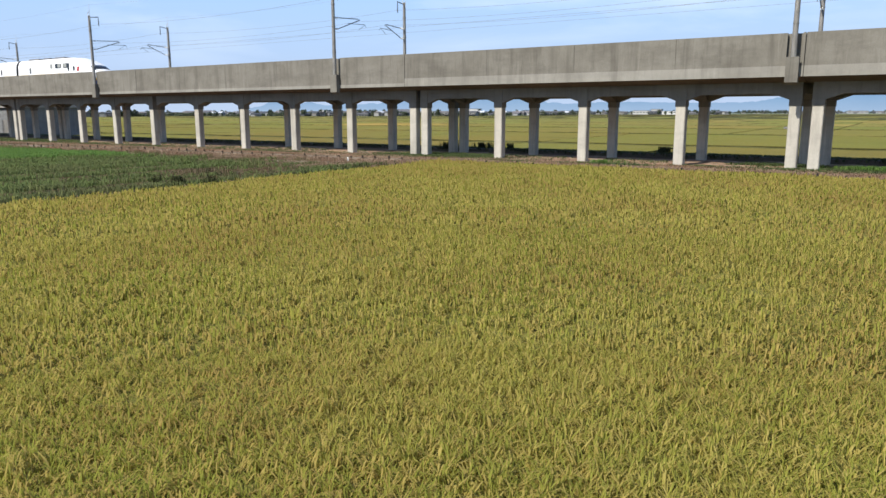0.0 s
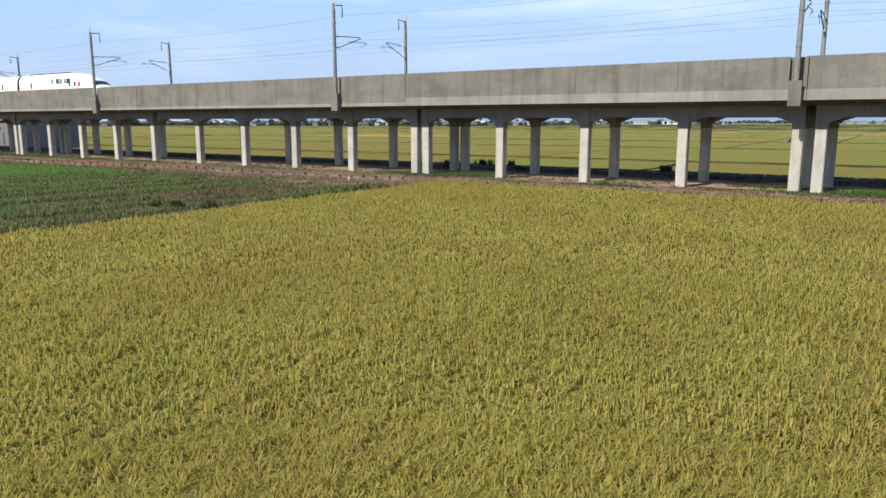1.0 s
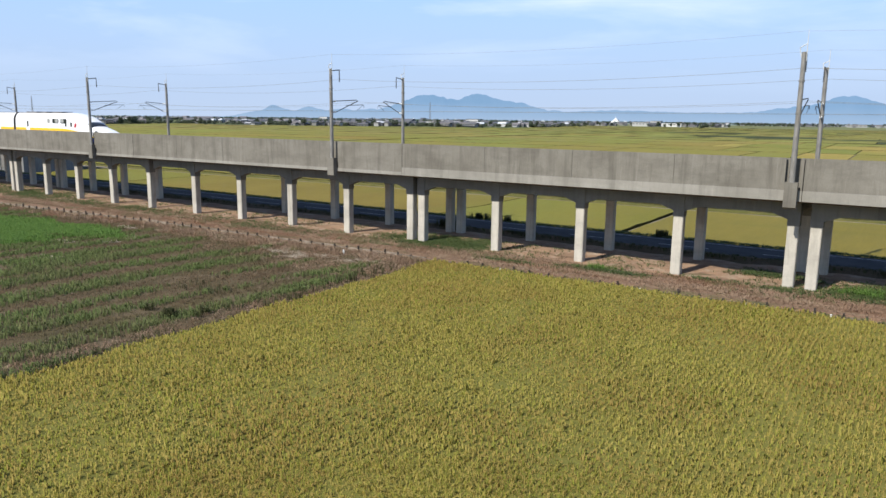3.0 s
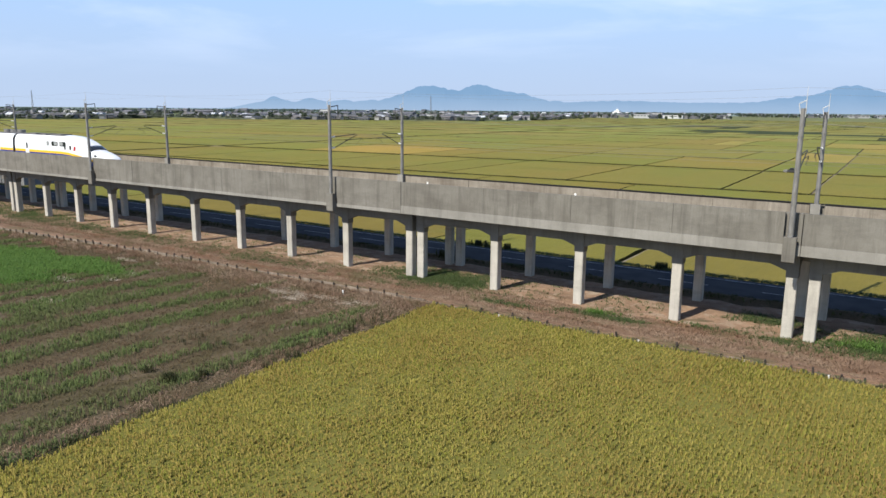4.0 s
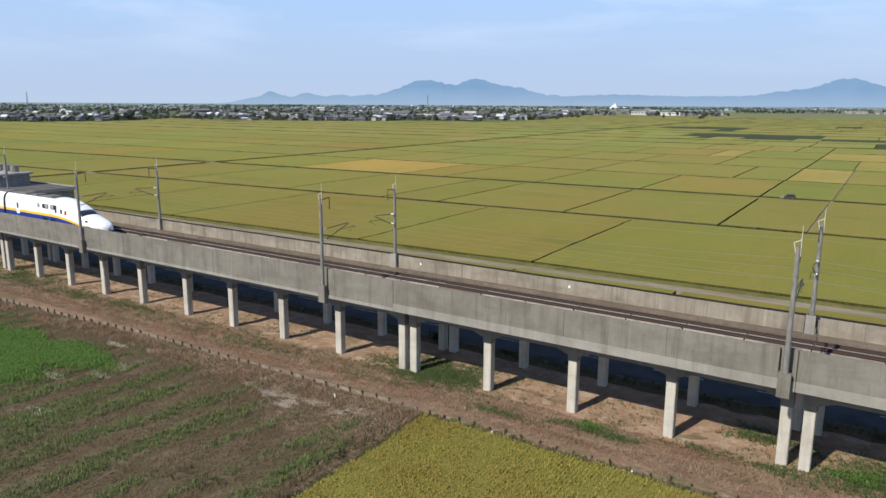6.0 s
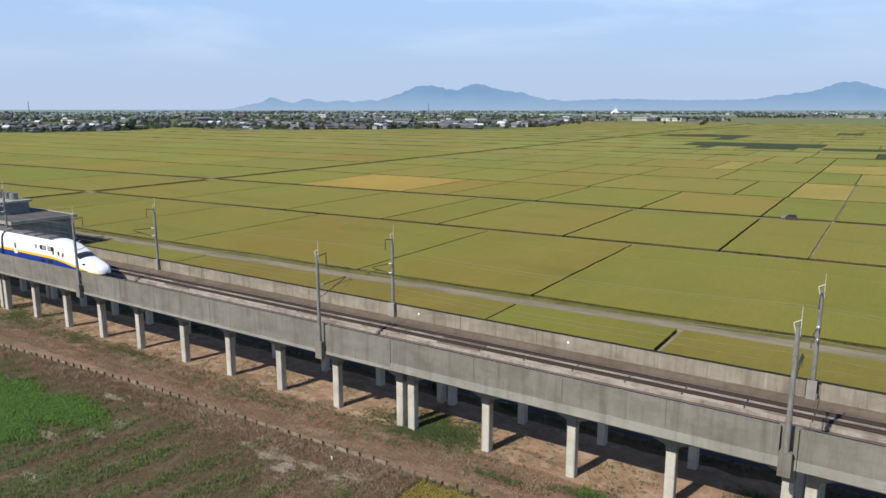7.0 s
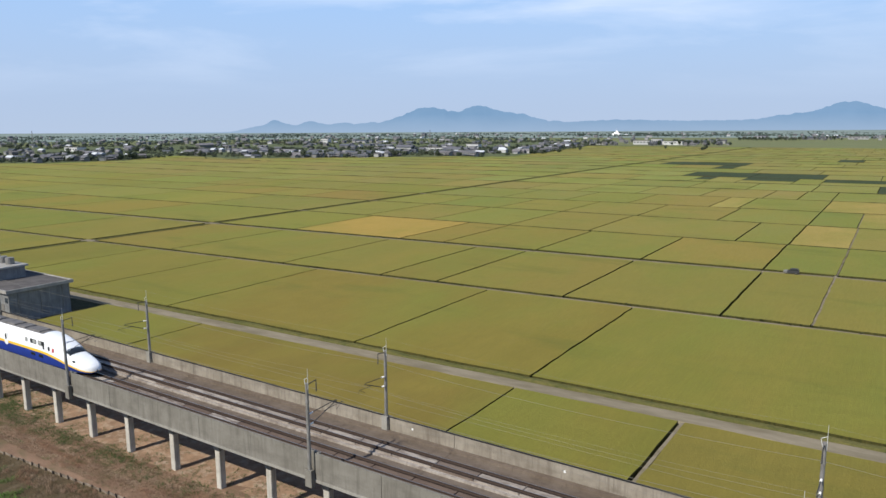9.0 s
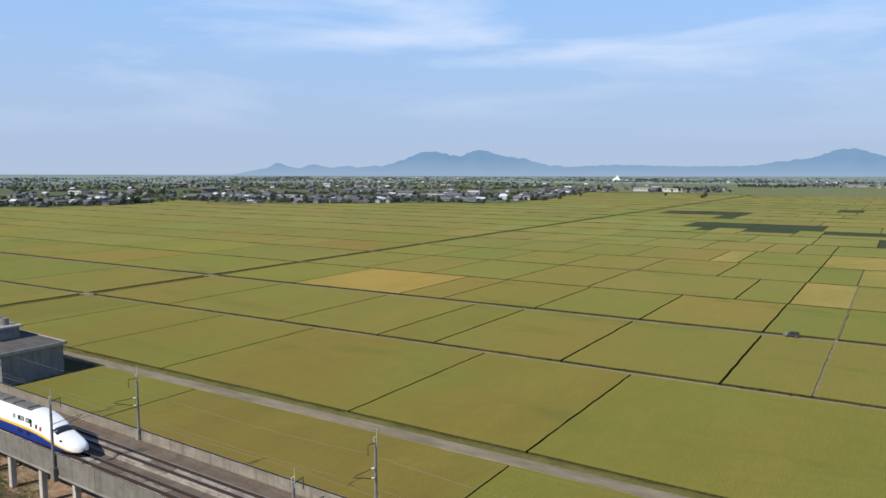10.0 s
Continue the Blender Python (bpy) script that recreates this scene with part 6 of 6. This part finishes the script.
bm = bmesh.new()
rows = []
for i in range(121):
    az = -70 + 47.6 * i / 120
    u = (math.sin(radians(az)), math.cos(radians(az)))
    wob = 60 * noise.noise((az * 0.5, 3.0, 0.0))
    d0, d1 = front(az) - 8, 1850 + 2 * wob
    rows.append([bm.verts.new((u[0] * d, u[1] * d, PLAIN_Z + 0.9)) for d in (d0, d0 + (d1 - d0) * 0.33, d0 + (d1 - d0) * 0.66, d1)])
for p, q in zip(rows, rows[1:]):
    for i in range(3):
        bm.faces.new((p[i], q[i], q[i + 1], p[i + 1]))
bmesh.ops.recalc_face_normals(bm, faces=bm.faces)
solo("village_ground", bm, M_YARD, "gardens and yards between the village houses", "ground", kind="structure")

# white hall with a stepped tower on the horizon
tower = thing("tower_hall", "large white hall with a stepped tower far on the plain", "building", at=(-1040, 2830, PLAIN_Z))
for name, w, z0, z1 in (("base", 32, -0.3, 7), ("upper_hall", 20, 6.9, 12), ("tower", 7, 11.9, 18)):
    bm = bmesh.new()
    box(bm, -w / 2, w / 2, -w / 4, w / 4, z0, z1)
    part(name, bm, M_LIME, tower)
for x in (-1.8, 4.5):
    bm = bmesh.new()
    tube(bm, (x, 0, 11.9), (x, 0, 25 if x < 0 else 21), 0.9, 0.25, 8)
    part("spire", bm, M_LIME, tower)
bm = bmesh.new()
bmesh.ops.create_uvsphere(bm, u_segments=16, v_segments=8, radius=5.5, matrix=Matrix.Translation((9.5, 0, 6.5)))
part("dome", bm, M_HUTR, tower, "dark low dome")

# lattice masts over the roofs
def lattice(az, dist, h, label):
    x, y = dist * math.sin(radians(az)), dist * math.cos(radians(az))
    t = thing("lattice_mast", label, "mast", "lattice masts", at=(x, y, PLAIN_Z))
    for sx, sy in ((-1, -1), (1, -1), (1, 1), (-1, 1)):
        bm = bmesh.new()
        tube(bm, (sx * 1.3, sy * 1.3, -0.3), (sx * 0.25, sy * 0.25, h), 0.16, 0.10, 6)
        part("leg", bm, M_STEEL, t)
    n = 14
    for i in range(n):
        z = h * i / n
        w = 1.3 + (0.25 - 1.3) * i / n
        bm = bmesh.new()
        w2 = 1.3 + (0.25 - 1.3) * (i + 1) / n
        for a, b in (((-1, -1), (1, -1)), ((1, -1), (1, 1)), ((1, 1), (-1, 1)), ((-1, 1), (-1, -1))):
            tube(bm, (a[0] * w, a[1] * w, z), (b[0] * w2, b[1] * w2, z + h / n), 0.06, 0.06, 4)
        part("brace", bm, M_STEEL, t)
    return t


lattice(-34.4, 1130, 36, "slender steel lattice radio mast in the village")
lattice(-62.5, 1240, 38, "slender grey lattice mast above the far roofs")

# ---------------------------------------------------------------- mountains
def ridge(az):
    """Height of the skyline in degrees for a bearing."""
    h = 0.10 / (1 + math.exp(-(az + 48.6) / 0.5)) + 0.16 / (1 + math.exp(-(az + 41.0) / 1.2))
    for c, a, w in ((-46.3, 0.38, 0.75), (-43.7, 0.30, 0.75), (-41.3, 0.12, 0.7), (-34.7, 1.18, 2.3), (-30.7, 1.16, 1.7), (-27.8, 0.62, 1.9), (-19.8, 0.14, 3.0), (-13, 0.04, 3.0), (-8.2, 0.40, 2.0), (-4.7, 1.22, 2.0), (-1.5, 0.40, 2.0), (6, 0.6, 5.0), (-80, 0.0, 1)):
        h += a * math.exp(-((az - c) / w) ** 2)
    return h + 0.07 * noise.noise((az * 0.7, 1.0, 0.0)) + (0.05 + 0.08 * h) * noise.noise((az * 1.6, 4.0, 0.0)) + (0.02 + 0.035 * h) * noise.noise((az * 3.7, 6.0, 0.0)) + 0.012 * noise.noise((az * 9.0, 2.0, 0.0))


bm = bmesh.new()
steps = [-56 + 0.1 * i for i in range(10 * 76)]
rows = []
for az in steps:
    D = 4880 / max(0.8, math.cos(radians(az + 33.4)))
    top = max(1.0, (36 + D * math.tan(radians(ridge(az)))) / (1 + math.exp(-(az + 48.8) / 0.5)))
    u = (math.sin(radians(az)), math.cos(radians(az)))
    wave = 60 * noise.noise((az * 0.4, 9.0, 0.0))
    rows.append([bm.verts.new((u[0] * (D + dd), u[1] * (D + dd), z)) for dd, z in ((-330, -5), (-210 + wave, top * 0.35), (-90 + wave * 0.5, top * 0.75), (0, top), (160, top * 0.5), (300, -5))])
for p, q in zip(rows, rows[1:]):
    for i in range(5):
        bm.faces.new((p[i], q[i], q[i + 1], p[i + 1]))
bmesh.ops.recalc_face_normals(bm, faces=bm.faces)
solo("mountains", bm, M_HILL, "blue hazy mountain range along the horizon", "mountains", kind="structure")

# the plain beyond the last villages, its haze painted as blue-grey emission
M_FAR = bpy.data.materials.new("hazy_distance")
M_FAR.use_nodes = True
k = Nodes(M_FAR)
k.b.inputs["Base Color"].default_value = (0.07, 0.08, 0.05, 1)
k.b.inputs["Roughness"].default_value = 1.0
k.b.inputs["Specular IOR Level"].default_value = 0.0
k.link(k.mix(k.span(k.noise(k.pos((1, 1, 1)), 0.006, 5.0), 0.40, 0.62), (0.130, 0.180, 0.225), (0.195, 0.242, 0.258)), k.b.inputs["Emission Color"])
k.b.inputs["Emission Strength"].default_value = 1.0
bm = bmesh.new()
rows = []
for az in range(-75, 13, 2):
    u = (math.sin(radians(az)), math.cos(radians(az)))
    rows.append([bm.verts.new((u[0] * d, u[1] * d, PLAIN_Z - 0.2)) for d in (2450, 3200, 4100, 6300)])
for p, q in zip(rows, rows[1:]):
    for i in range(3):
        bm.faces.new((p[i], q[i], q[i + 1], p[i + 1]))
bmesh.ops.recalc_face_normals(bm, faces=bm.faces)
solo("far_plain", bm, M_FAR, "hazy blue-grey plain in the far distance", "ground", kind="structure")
